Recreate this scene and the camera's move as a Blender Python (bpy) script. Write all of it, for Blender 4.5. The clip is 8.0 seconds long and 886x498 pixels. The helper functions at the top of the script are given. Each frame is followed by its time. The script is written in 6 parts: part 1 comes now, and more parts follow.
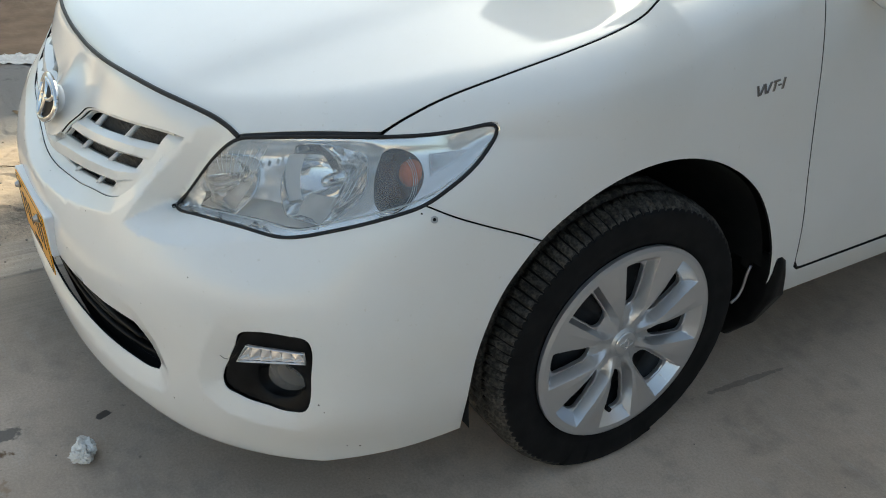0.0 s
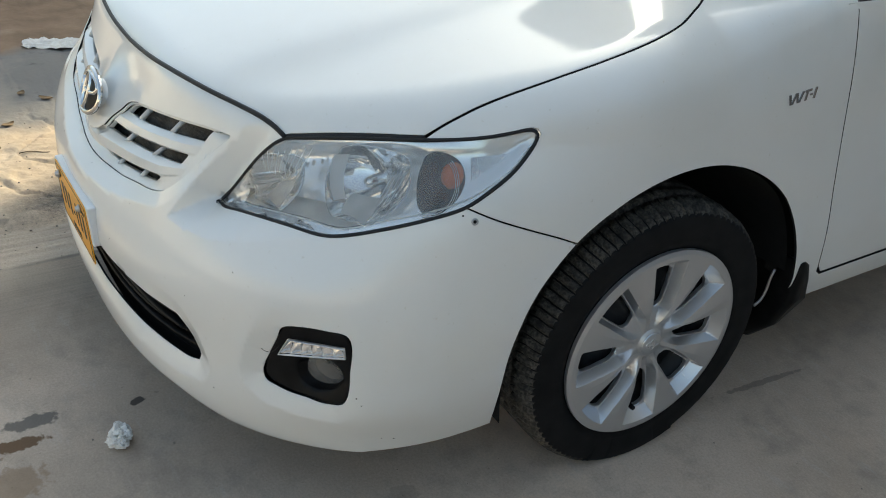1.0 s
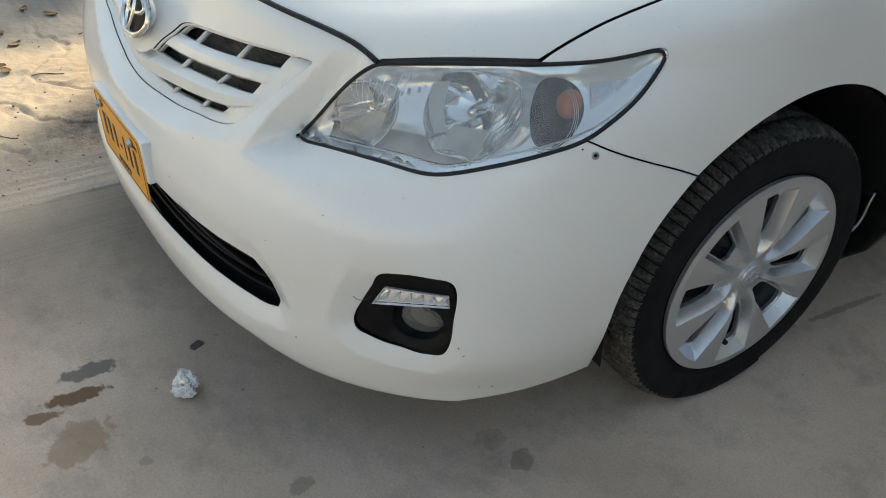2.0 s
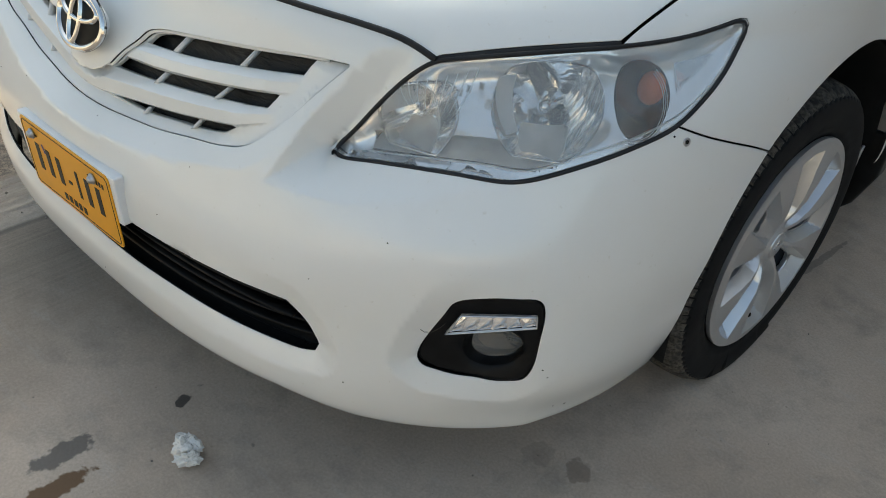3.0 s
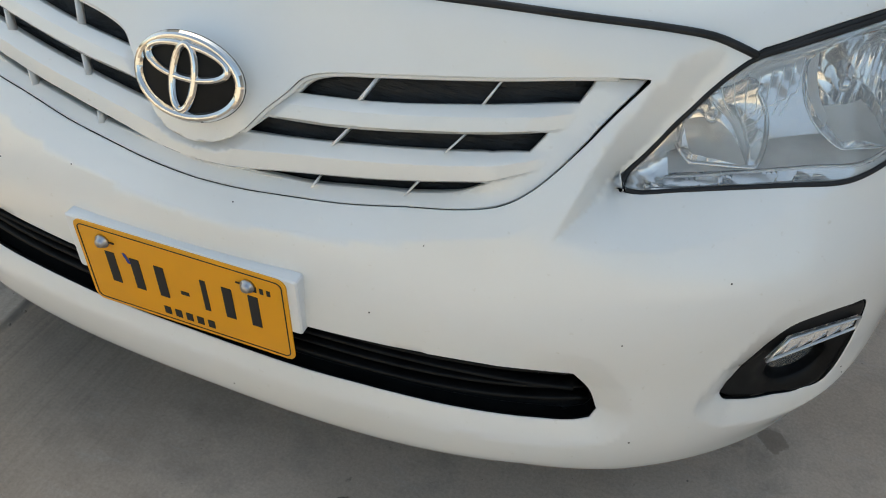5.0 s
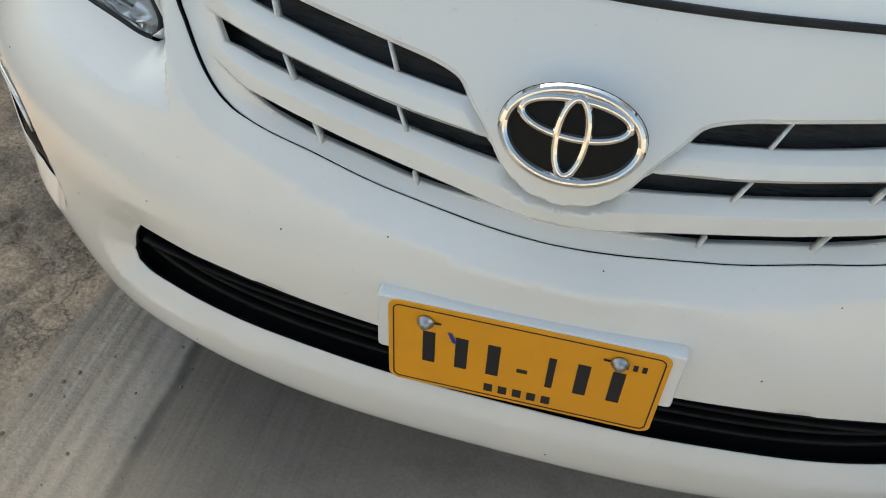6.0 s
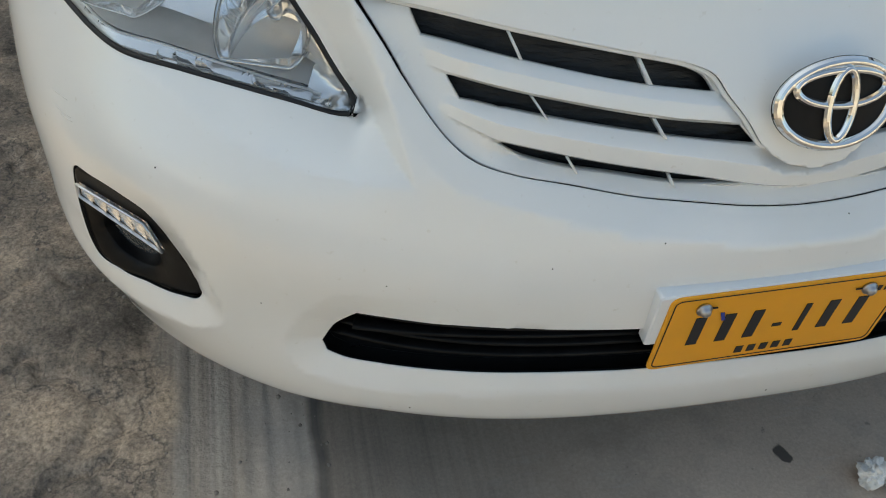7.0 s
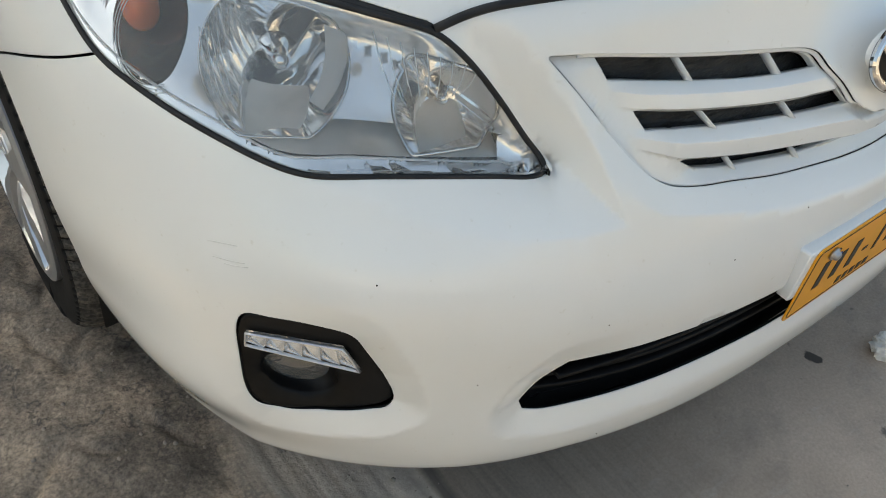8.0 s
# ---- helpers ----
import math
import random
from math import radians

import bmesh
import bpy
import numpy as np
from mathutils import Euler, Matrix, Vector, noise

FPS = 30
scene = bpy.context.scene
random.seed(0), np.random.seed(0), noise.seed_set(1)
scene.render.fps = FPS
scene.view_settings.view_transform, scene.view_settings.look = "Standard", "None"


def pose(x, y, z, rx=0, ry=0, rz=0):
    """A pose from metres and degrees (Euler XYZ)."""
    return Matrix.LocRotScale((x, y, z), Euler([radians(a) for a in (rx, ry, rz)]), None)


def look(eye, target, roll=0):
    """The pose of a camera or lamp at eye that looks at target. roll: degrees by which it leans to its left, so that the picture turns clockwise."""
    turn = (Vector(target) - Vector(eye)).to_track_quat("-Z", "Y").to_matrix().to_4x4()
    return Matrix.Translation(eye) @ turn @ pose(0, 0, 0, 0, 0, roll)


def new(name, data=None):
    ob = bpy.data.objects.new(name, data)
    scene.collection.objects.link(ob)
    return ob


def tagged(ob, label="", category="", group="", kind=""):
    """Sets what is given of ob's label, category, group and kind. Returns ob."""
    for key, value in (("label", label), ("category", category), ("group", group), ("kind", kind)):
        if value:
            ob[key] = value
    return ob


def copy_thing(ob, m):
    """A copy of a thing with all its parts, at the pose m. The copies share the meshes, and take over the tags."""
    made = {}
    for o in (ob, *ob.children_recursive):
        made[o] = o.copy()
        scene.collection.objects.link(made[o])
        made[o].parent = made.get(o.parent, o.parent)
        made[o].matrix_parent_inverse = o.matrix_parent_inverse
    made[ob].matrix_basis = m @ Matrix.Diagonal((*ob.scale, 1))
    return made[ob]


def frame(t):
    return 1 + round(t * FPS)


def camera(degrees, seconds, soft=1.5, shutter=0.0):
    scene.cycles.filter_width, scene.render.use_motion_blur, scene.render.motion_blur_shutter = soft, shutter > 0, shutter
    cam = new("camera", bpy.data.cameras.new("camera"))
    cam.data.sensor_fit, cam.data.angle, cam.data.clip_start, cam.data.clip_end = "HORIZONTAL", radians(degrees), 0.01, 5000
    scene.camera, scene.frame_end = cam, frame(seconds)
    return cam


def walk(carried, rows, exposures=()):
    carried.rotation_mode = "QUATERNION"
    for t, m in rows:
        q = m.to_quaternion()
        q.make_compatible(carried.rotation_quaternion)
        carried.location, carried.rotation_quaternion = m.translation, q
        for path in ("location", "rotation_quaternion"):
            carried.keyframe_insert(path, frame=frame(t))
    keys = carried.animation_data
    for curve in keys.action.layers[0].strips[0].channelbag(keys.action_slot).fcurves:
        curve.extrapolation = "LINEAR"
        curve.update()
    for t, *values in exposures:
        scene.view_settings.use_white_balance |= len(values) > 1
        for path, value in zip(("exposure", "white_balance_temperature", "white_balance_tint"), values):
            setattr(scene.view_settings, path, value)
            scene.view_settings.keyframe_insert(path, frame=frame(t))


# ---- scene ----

cam = camera(54.45, 8.0, 1.0)
PATH = [
    (0, 1.8486, -1.1484, 1.2934, 61.309, -3.184, 57.075),
    (0.5, 1.8658, -1.1852, 1.3281, 61.273, -3.324, 57.521),
    (1, 1.8353, -1.2099, 1.3279, 60.388, -4.123, 57.961),
    (1.5, 1.7311, -1.2350, 1.3064, 57.615, -3.742, 57.392),
    (2, 1.6167, -1.2933, 1.2870, 54.395, -3.622, 56.686),
    (2.2, 1.5568, -1.3175, 1.2770, 53.980, -3.958, 55.820),
    (3.3, 1.1661, -1.5241, 1.1995, 53.641, -3.224, 37.985),
    (3.5, 1.1003, -1.5796, 1.1943, 53.406, -2.229, 34.419),
    (4, 0.9444, -1.6198, 1.1979, 53.311, -1.619, 26.816),
    (4.2, 0.8689, -1.6014, 1.1895, 53.177, -1.266, 25.236),
    (5.3, 0.3956, -1.5804, 1.1652, 48.450, -5.033, 20.061),
    (5.5, 0.2795, -1.5855, 1.1723, 47.857, -5.092, 18.652),
    (6, -0.0016, -1.5551, 1.1468, 46.120, -4.916, 13.813),
    (6.5, -0.2641, -1.5123, 1.1429, 45.840, -6.177, 1.281),
    (7, -0.5891, -1.5011, 1.1535, 45.048, -5.184, -11.777),
    (7.5, -0.8339, -1.4014, 1.1548, 47.316, -5.365, -23.527),
    (8, -1.0386, -1.2517, 1.1536, 47.394, -4.751, -37.258),
]
EXPOSURES = [(0.0, 1.04, 6560, -3), (1.0, 1.01, 6560, -3), (2.0, 1.07, 6720, -2), (3.5, 0.99, 6720, -2), (5.5, 1.11, 6740, -1), (6.0, 0.99, 6690, -2), (7.0, 0.85, 6530, -2), (8.0, 0.97, 6650, -1)]
walk(cam, [(t, pose(*p)) for t, *p in PATH], EXPOSURES)


# ---- light ----
SUN_UP, SUN_ROUND = 35.0, 328.0
world = bpy.data.worlds.new("sky")
scene.world = world
world.use_nodes = True
sky = world.node_tree.nodes.new("ShaderNodeTexSky")
sky.sky_type, sky.sun_disc = "NISHITA", False
sky.sun_elevation, sky.sun_rotation = radians(SUN_UP), radians(SUN_ROUND)
sky.air_density, sky.dust_density, sky.ozone_density = 1.0, 5.0, 1.0
haze = world.node_tree.nodes.new("ShaderNodeHueSaturation")
haze.inputs["Saturation"].default_value = 0.85
world.node_tree.links.new(sky.outputs["Color"], haze.inputs["Color"])
world.node_tree.links.new(haze.outputs["Color"], world.node_tree.nodes["Background"].inputs["Color"])
world.node_tree.nodes["Background"].inputs["Strength"].default_value = 0.15
sun = new("sun", bpy.data.lights.new("sun", "SUN"))
sun.data.energy, sun.data.angle, sun.data.color = 2.4, radians(1.2), (1.0, 0.84, 0.64)
a, b = radians(SUN_ROUND), radians(SUN_UP)
sun.matrix_world = look((math.sin(a) * math.cos(b) * 30, math.cos(a) * math.cos(b) * 30, math.sin(b) * 30), (0, 0, 0))


# ---- materials ----
def material(name, colour, rough=0.5, metal=0.0, coat=0.0, spec=0.5):
    m = bpy.data.materials.new(name)
    m.use_nodes = True
    b = m.node_tree.nodes["Principled BSDF"]
    b.inputs["Base Color"].default_value = (*colour, 1)
    b.inputs["Roughness"].default_value, b.inputs["Metallic"].default_value = rough, metal
    b.inputs["Coat Weight"].default_value, b.inputs["Coat Roughness"].default_value = coat, 0.04
    b.inputs["Specular IOR Level"].default_value = spec
    return m


def node(m, kind, **values):
    n = m.node_tree.nodes.new(kind)
    for key, value in values.items():
        n.inputs[key.replace("_", " ")].default_value = value
    return n


def wire(m, a, b):
    m.node_tree.links.new(a, b)


def bsdf(m):
    return m.node_tree.nodes["Principled BSDF"]


def grain(m, scale, detail=4.0, stretch=(1, 1, 1), rough=0.55):
    """A noise in the world's metres."""
    co = m.node_tree.nodes.new("ShaderNodeNewGeometry")
    mp = node(m, "ShaderNodeMapping", Scale=stretch)
    wire(m, co.outputs["Position"], mp.inputs["Vector"])
    n = node(m, "ShaderNodeTexNoise", Scale=scale, Detail=detail, Roughness=rough)
    wire(m, mp.outputs["Vector"], n.inputs["Vector"])
    return n.outputs["Fac"]


def ramp(m, fac, *stops):
    r = m.node_tree.nodes.new("ShaderNodeValToRGB")
    wire(m, fac, r.inputs["Fac"])
    e = r.color_ramp.elements
    while len(e) < len(stops):
        e.new(0.5)
    for k, (at, value) in enumerate(stops):
        e[k].position = at
        e[k].color = (value, value, value, 1) if isinstance(value, (int, float)) else (*value, 1)
    return r.outputs["Color"]


def mix(m, fac, a, b, how="MIX"):
    n = m.node_tree.nodes.new("ShaderNodeMix")
    n.data_type, n.blend_type = "RGBA", how
    for socket, value in ((n.inputs["Factor"], fac), (n.inputs["A"], a), (n.inputs["B"], b)):
        if isinstance(value, (int, float)):
            socket.default_value = value if socket.type == "VALUE" else (value, value, value, 1)
        elif isinstance(value, tuple):
            socket.default_value = (*value, 1)
        else:
            wire(m, value, socket)
    return n.outputs["Result"]


def relief(m, height, strength, distance=0.002):
    n = node(m, "ShaderNodeBump", Distance=distance)
    if isinstance(strength, float):
        n.inputs["Strength"].default_value = strength
    else:
        wire(m, strength, n.inputs["Strength"])
    wire(m, height, n.inputs["Height"])
    wire(m, n.outputs["Normal"], bsdf(m).inputs["Normal"])
    return n


def paint_material():
    m = material("white_paint", (0.78, 0.78, 0.75), 0.35, 0.0, 1.0)
    dust = ramp(m, grain(m, 3.0, 6.0), (0.42, (0.80, 0.795, 0.765)), (0.75, (0.755, 0.745, 0.70)))
    specks = ramp(m, grain(m, 90.0, 2.0), (0.70, 0.0), (0.82, 1.0))
    wire(m, mix(m, specks, dust, (0.70, 0.68, 0.62)), bsdf(m).inputs["Base Color"])
    rough = ramp(m, grain(m, 7.0, 5.0), (0.3, 0.035), (0.8, 0.10))
    wire(m, rough, bsdf(m).inputs["Coat Roughness"])
    relief(m, grain(m, 260.0, 2.0), 0.03, 0.001)
    return m


def plastic_material(name, colour, rough, grit=0.25):
    m = material(name, colour, rough, spec=0.28)
    wear = ramp(m, grain(m, 30.0, 5.0), (0.35, tuple(c * 0.8 for c in colour)), (0.8, tuple(c * 1.35 + 0.004 for c in colour)))
    wire(m, wear, bsdf(m).inputs["Base Color"])
    relief(m, grain(m, 900.0, 2.0), grit, 0.0006)
    return m


PAINT = paint_material()
BLACK = plastic_material("black_plastic", (0.004, 0.004, 0.0042), 0.42, 0.12)
bsdf(BLACK).inputs["Specular IOR Level"].default_value = 0.16
GASKET = plastic_material("black_rubber_seal", (0.016, 0.016, 0.017), 0.5)
# near-black for recesses, panel gaps and undersides; shade put into the colour
DARK = plastic_material("shade_black", (0.0035, 0.0035, 0.0035), 0.8)
SCREEN = plastic_material("dark_screen", (0.014, 0.014, 0.014), 0.30, 0.2)
relief(SCREEN, grain(SCREEN, 30.0, 4.0, (1, 1, 5)), 0.8, 0.006)
CHROME = material("chrome", (0.74, 0.73, 0.71), 0.05, 1.0)
SILVER = material("reflector_chrome", (0.97, 0.96, 0.95), 0.04, 0.86)
STEEL = material("zinc_screw", (0.45, 0.45, 0.46), 0.35, 1.0)


def lens_material(name, tint, haze):
    """Clear plastic: gloss by Fresnel over a clear sheet with a little haze."""
    m = bpy.data.materials.new(name)
    m.use_nodes = True
    t = m.node_tree
    t.nodes.remove(bsdf(m))
    clear, gloss, dull = t.nodes.new("ShaderNodeBsdfTransparent"), t.nodes.new("ShaderNodeBsdfGlossy"), t.nodes.new("ShaderNodeBsdfDiffuse")
    clear.inputs["Color"].default_value = (*tint, 1)
    gloss.inputs["Roughness"].default_value = 0.03
    dull.inputs["Color"].default_value = (0.86, 0.86, 0.84, 1)
    veil, sheen, fresnel = t.nodes.new("ShaderNodeMixShader"), t.nodes.new("ShaderNodeMixShader"), t.nodes.new("ShaderNodeFresnel")
    fresnel.inputs["IOR"].default_value = 1.55
    wire(m, ramp(m, grain(m, 22.0, 5.0), (0.35, haze * 0.7), (0.75, haze * 1.4)), veil.inputs["Fac"])
    wire(m, clear.outputs[0], veil.inputs[1])
    wire(m, dull.outputs[0], veil.inputs[2])
    wire(m, fresnel.outputs[0], sheen.inputs["Fac"])
    wire(m, veil.outputs[0], sheen.inputs[1])
    wire(m, gloss.outputs[0], sheen.inputs[2])
    wire(m, sheen.outputs[0], t.nodes["Material Output"].inputs["Surface"])
    return m


LENS = lens_material("clear_plastic_lens", (0.98, 0.98, 0.97), 0.06)
# left lens: real haze, made stronger to stand in for sky reflections
LENS_WORN_BRIGHT = lens_material("hazed_brightened_lens", (0.98, 0.98, 0.97), 0.16)
FOG_GLASS = lens_material("dusty_fog_glass", (0.62, 0.55, 0.45), 0.14)
HOUSING = material("headlight_housing", (0.96, 0.95, 0.94), 0.07, 0.66)
LED_CELL = material("led_cell", (0.88, 0.88, 0.88), 0.16, 0.75)
FOG_BACK = material("brown_fog_reflector", (0.20, 0.17, 0.125), 0.3, 0.5)
FROST = material("frosted_plastic", (0.72, 0.71, 0.69), 0.35, 0.1)
SATIN = material("satin_grey_floor", (0.72, 0.70, 0.66), 0.22, 0.2)
wire(SATIN, ramp(SATIN, grain(SATIN, 16.0, 4.0), (0.35, (0.62, 0.59, 0.55)), (0.7, (0.88, 0.86, 0.82))), bsdf(SATIN).inputs["Base Color"])
# chrome of the signal dish, its dark reflections put into the colour
DIMMED_DISH = material("dimmed_dish_chrome", (0.10, 0.085, 0.075), 0.10, 0.8)
LENS_RIB = material("clear_rib", (0.80, 0.82, 0.84), 0.15)
BULB = material("bulb_shield", (0.80, 0.79, 0.77), 0.10, 0.9)
RED_BULB = material("orange_bulb", (0.72, 0.15, 0.025), 0.12)
PLATE = material("yellow_plate", (0.80, 0.36, 0.012), 0.38)
wire(PLATE, mix(PLATE, ramp(PLATE, grain(PLATE, 18.0, 5.0), (0.45, 0.0), (0.8, 0.35)), (0.80, 0.36, 0.012), (0.62, 0.30, 0.03)), bsdf(PLATE).inputs["Base Color"])
INK = material("black_ink", (0.012, 0.012, 0.014), 0.5)
BLUE = material("blue_ink", (0.02, 0.04, 0.30), 0.5)
CAP = material("silver_hubcap", (0.62, 0.63, 0.645), 0.28, 0.82)
wire(CAP, ramp(CAP, grain(CAP, 40.0, 5.0), (0.3, 0.29), (0.8, 0.34)), bsdf(CAP).inputs["Roughness"])
WHITE_PLASTIC = material("white_plastic", (0.78, 0.78, 0.77), 0.35)


def rubber_material():
    m = material("tyre_rubber", (0.018, 0.018, 0.018), 0.85, spec=0.25)
    mud = mix(m, 1.0, ramp(m, grain(m, 30.0, 6.0), (0.30, 0.15), (0.65, 0.9)), ramp(m, grain(m, 160.0, 5.0), (0.40, 0.3), (0.62, 1.0)), "MULTIPLY")
    wire(m, mix(m, mud, (0.014, 0.014, 0.014), (0.16, 0.142, 0.118)), bsdf(m).inputs["Base Color"])
    relief(m, grain(m, 260.0, 4.0), 0.6, 0.002)
    return m


def sidewall_material():
    m = material("tyre_sidewall", (0.008, 0.008, 0.0085), 0.72, spec=0.18)
    wire(m, ramp(m, grain(m, 20.0, 5.0), (0.3, (0.005, 0.005, 0.0055)), (0.8, (0.014, 0.014, 0.014))), bsdf(m).inputs["Base Color"])
    relief(m, grain(m, 300.0, 3.0), 0.2, 0.0008)
    return m


TREAD = rubber_material()
SIDEWALL = sidewall_material()
GLASS = material("window_glass", (0.02, 0.025, 0.025), 0.03)


# ---- outlines on the nose: degrees round from the middle, degrees up ----
HEADLIGHT = [(28.75, 9.3), (28.85, 9.65), (30.0, 11.0), (32.3, 14.0), (34.3, 16.2), (36.2, 17.6), (38.5, 18.1), (41.5, 18.6), (45.2, 19.1), (50.3, 19.6),
             (55.9, 20.3), (59.1, 21.0), (60.7, 21.4), (61.3, 21.35), (61.55, 21.0), (61.4, 20.5), (60.9, 19.6), (59.3, 17.5), (56.7, 15.3), (54.9, 14.05),
             (51.6, 12.8), (47.6, 11.5), (43.0, 10.25), (38.8, 10.2), (35.6, 10.0), (32.2, 9.6), (29.2, 9.2)]
FOG = [(45.9, 1.4), (45.5, 1.85), (44.1, 2.05), (41.6, 1.98), (39.75, 1.4), (39.0, -0.2), (38.0, -2.4), (37.4, -4.0), (37.3, -4.9), (37.7, -5.45),
       (39.3, -5.9), (41.7, -6.1), (44.0, -6.2), (45.3, -5.7), (45.8, -4.6), (46.0, -2.0)]
INTAKE = [(0, -2.9), (8.6, -2.75), (14, -2.4), (20, -2.1), (24, -2.15), (26.7, -2.3), (28.2, -4.3), (29.1, -6.4), (28.8, -7.15), (27.7, -7.35),
          (25.4, -7.4), (19.5, -7.3), (14.3, -7.15), (8.0, -7.25), (0, -7.25)]
GROOVE = [(0, 5.65), (3, 5.75), (6.3, 6.0), (11, 6.45), (15.3, 7.15), (19.3, 7.85), (21.3, 8.45), (22.9, 9.5), (25.1, 11.6), (27.4, 14.1), (29.6, 16.3)]
BROW = [(29.6, 16.4), (27, 16.4), (21, 15.95), (12, 14.97), (8.6, 14.4), (7.3, 13.9), (6.3, 12.8), (5.0, 11.5), (3.4, 9.6), (2.2, 8.85), (1.1, 8.56), (0.4, 8.5), (0, 8.5)]
SLOTS = [
    [(6.9, 12.95), (7.6, 13.75), (8.7, 14.2), (12, 14.8), (19.5, 15.7), (26.4, 16.15), (25.5, 14.85), (19.3, 14.25), (11.7, 13.35)],
    [(3.7, 9.65), (5.1, 11.0), (9.3, 11.25), (16.4, 12.1), (23.7, 12.95), (22.7, 11.75), (17.4, 11.15), (10.3, 10.35)],
    [(2.9, 6.9), (6.1, 7.45), (13.2, 8.4), (20.2, 9.55), (18.5, 8.6), (16.8, 8.15), (12.5, 7.5), (8, 6.97)]]
HOOD_EDGE = [(0, 20.1), (7.5, 20.2), (14.7, 20.3), (20, 20.2), (25.5, 19.85), (30.5, 19.4), (33.5, 18.9), (35, 18.35), (36.3, 17.75)]
FENDER_TOP = [(50.3, 19.75), (51.1, 20.45), (52.6, 21.5), (55.9, 23.4), (62.6, 26.1), (69.2, 28.3), (77.4, 30.9), (81.5, 32.4), (85.5, 34.3), (92.0, 37.0), (103, 38.0)]
BUMPER_SIDE = [(54.9, 14.05), (57.5, 13.1), (60.6, 12.1), (64.2, 10.9), (67.2, 9.7)]
DOOR_EDGE = [(0.366, 1.02), (0.374, 0.968), (0.393, 0.857), (0.416, 0.741), (0.442, 0.613), (0.466, 0.50), (0.486, 0.36), (0.492, 0.29)]
ARCH = (0.006, 0.302, 0.405)


def within(q, loop):
    """Which of the points q lie in the closed loop."""
    x, y = q[:, 0], q[:, 1]
    hit = np.zeros(len(q), bool)
    for (x1, y1), (x2, y2) in zip(loop, np.roll(loop, -1, axis=0)):
        if y1 != y2:
            hit ^= ((y1 > y) != (y2 > y)) & (x < (x2 - x1) * (y - y1) / (y2 - y1) + x1)
    return hit

# ---- body surface ----
AXIS_Y, MID_Z = 0.1, 0.45
TURNS = [math.radians(a) for a in (0, 16, 30, 40, 48, 56, 64, 76, 90)]
LEVELS = [0.16, 0.24, 0.31, 0.39, 0.47, 0.55, 0.62, 0.70, 0.79]
PLAN = np.array([
    [1.013, 1.037, 1.043, 1.036, 1.036, 1.018, 0.968, 0.92, 0.882],
    [1.039, 1.062, 1.067, 1.063, 1.06, 1.031, 0.998, 0.954, 0.917],
    [1.066, 1.092, 1.098, 1.099, 1.105, 1.087, 1.045, 0.996, 0.96],
    [1.07, 1.093, 1.112, 1.118, 1.116, 1.109, 1.068, 1.022, 0.966],
    [1.054, 1.073, 1.099, 1.102, 1.098, 1.086, 1.063, 1.027, 0.967],
    [1.016, 1.03, 1.041, 1.044, 1.049, 1.042, 1.032, 1.01, 0.955],
    [0.972, 0.977, 0.978, 0.983, 0.992, 0.989, 0.981, 0.97, 0.941],
    [0.914, 0.911, 0.914, 0.92, 0.923, 0.922, 0.916, 0.912, 0.908],
    [0.881, 0.883, 0.886, 0.889, 0.89, 0.887, 0.885, 0.883, 0.881],
])


def cubic(nodes, x, clamped):
    """Weights of a cubic spline through the nodes, at each x."""
    nodes = np.asarray(nodes, float)
    n, h = len(nodes), np.diff(nodes)
    a, b = np.zeros((n, n)), np.zeros((n, n))
    for i in range(1, n - 1):
        a[i, i - 1:i + 2] = h[i - 1], 2 * (h[i - 1] + h[i]), h[i]
        b[i, i - 1:i + 2] = 6 / h[i - 1], -6 / h[i - 1] - 6 / h[i], 6 / h[i]
    a[0, 0] = a[-1, -1] = 1
    if clamped:
        a[0, :2], b[0, :2] = (2 * h[0], h[0]), (-6 / h[0], 6 / h[0])
        a[-1, -2:], b[-1, -2:] = (h[-1], 2 * h[-1]), (6 / h[-1], -6 / h[-1])
    bend = np.linalg.solve(a, b)
    x = np.clip(x, nodes[0], nodes[-1])
    i = np.clip(np.searchsorted(nodes, x, side="right") - 1, 0, n - 2)
    p = ((nodes[i + 1] - x) / h[i])[:, None]
    q, hh, eye = 1 - p, (h[i] ** 2 / 6)[:, None], np.eye(n)
    return p * eye[i] + q * eye[i + 1] + (p ** 3 - p) * hh * bend[i] + (q ** 3 - q) * hh * bend[i + 1]


def bump(u, v, u0, v0, su, sv):
    """A soft round hill of height 1."""
    return np.exp(-((u - u0) / su) ** 2 - ((v - v0) / sv) ** 2)


def pressed(q, line, depths, wide, loop=None, inner=6.0):
    """How deep the sheet is pressed in beside a line; within the loop the depth fades away from the line."""
    line, depths = np.asarray(line, float), np.asarray(depths, float)
    best, depth = np.full(len(q), 1e9), np.zeros(len(q))
    for a, b, da, db in zip(line[:-1], line[1:], depths[:-1], depths[1:]):
        d = b - a
        t = np.clip(((q - a) @ d) / (d @ d), 0, 1)
        gap = np.linalg.norm(q - a - t[:, None] * d, axis=1)
        closer = gap < best
        best, depth = np.where(closer, gap, best), np.where(closer, da + (db - da) * t, depth)
    k = np.clip(1 - best / wide, 0, 1)
    fall = np.where(k < 0.1, k * k * 5.0, k - 0.05) / 0.95
    if loop is not None:
        fall = np.where(within(q, np.asarray(loop, float)), np.exp(-(best / inner) ** 2), fall)
    return depth * fall


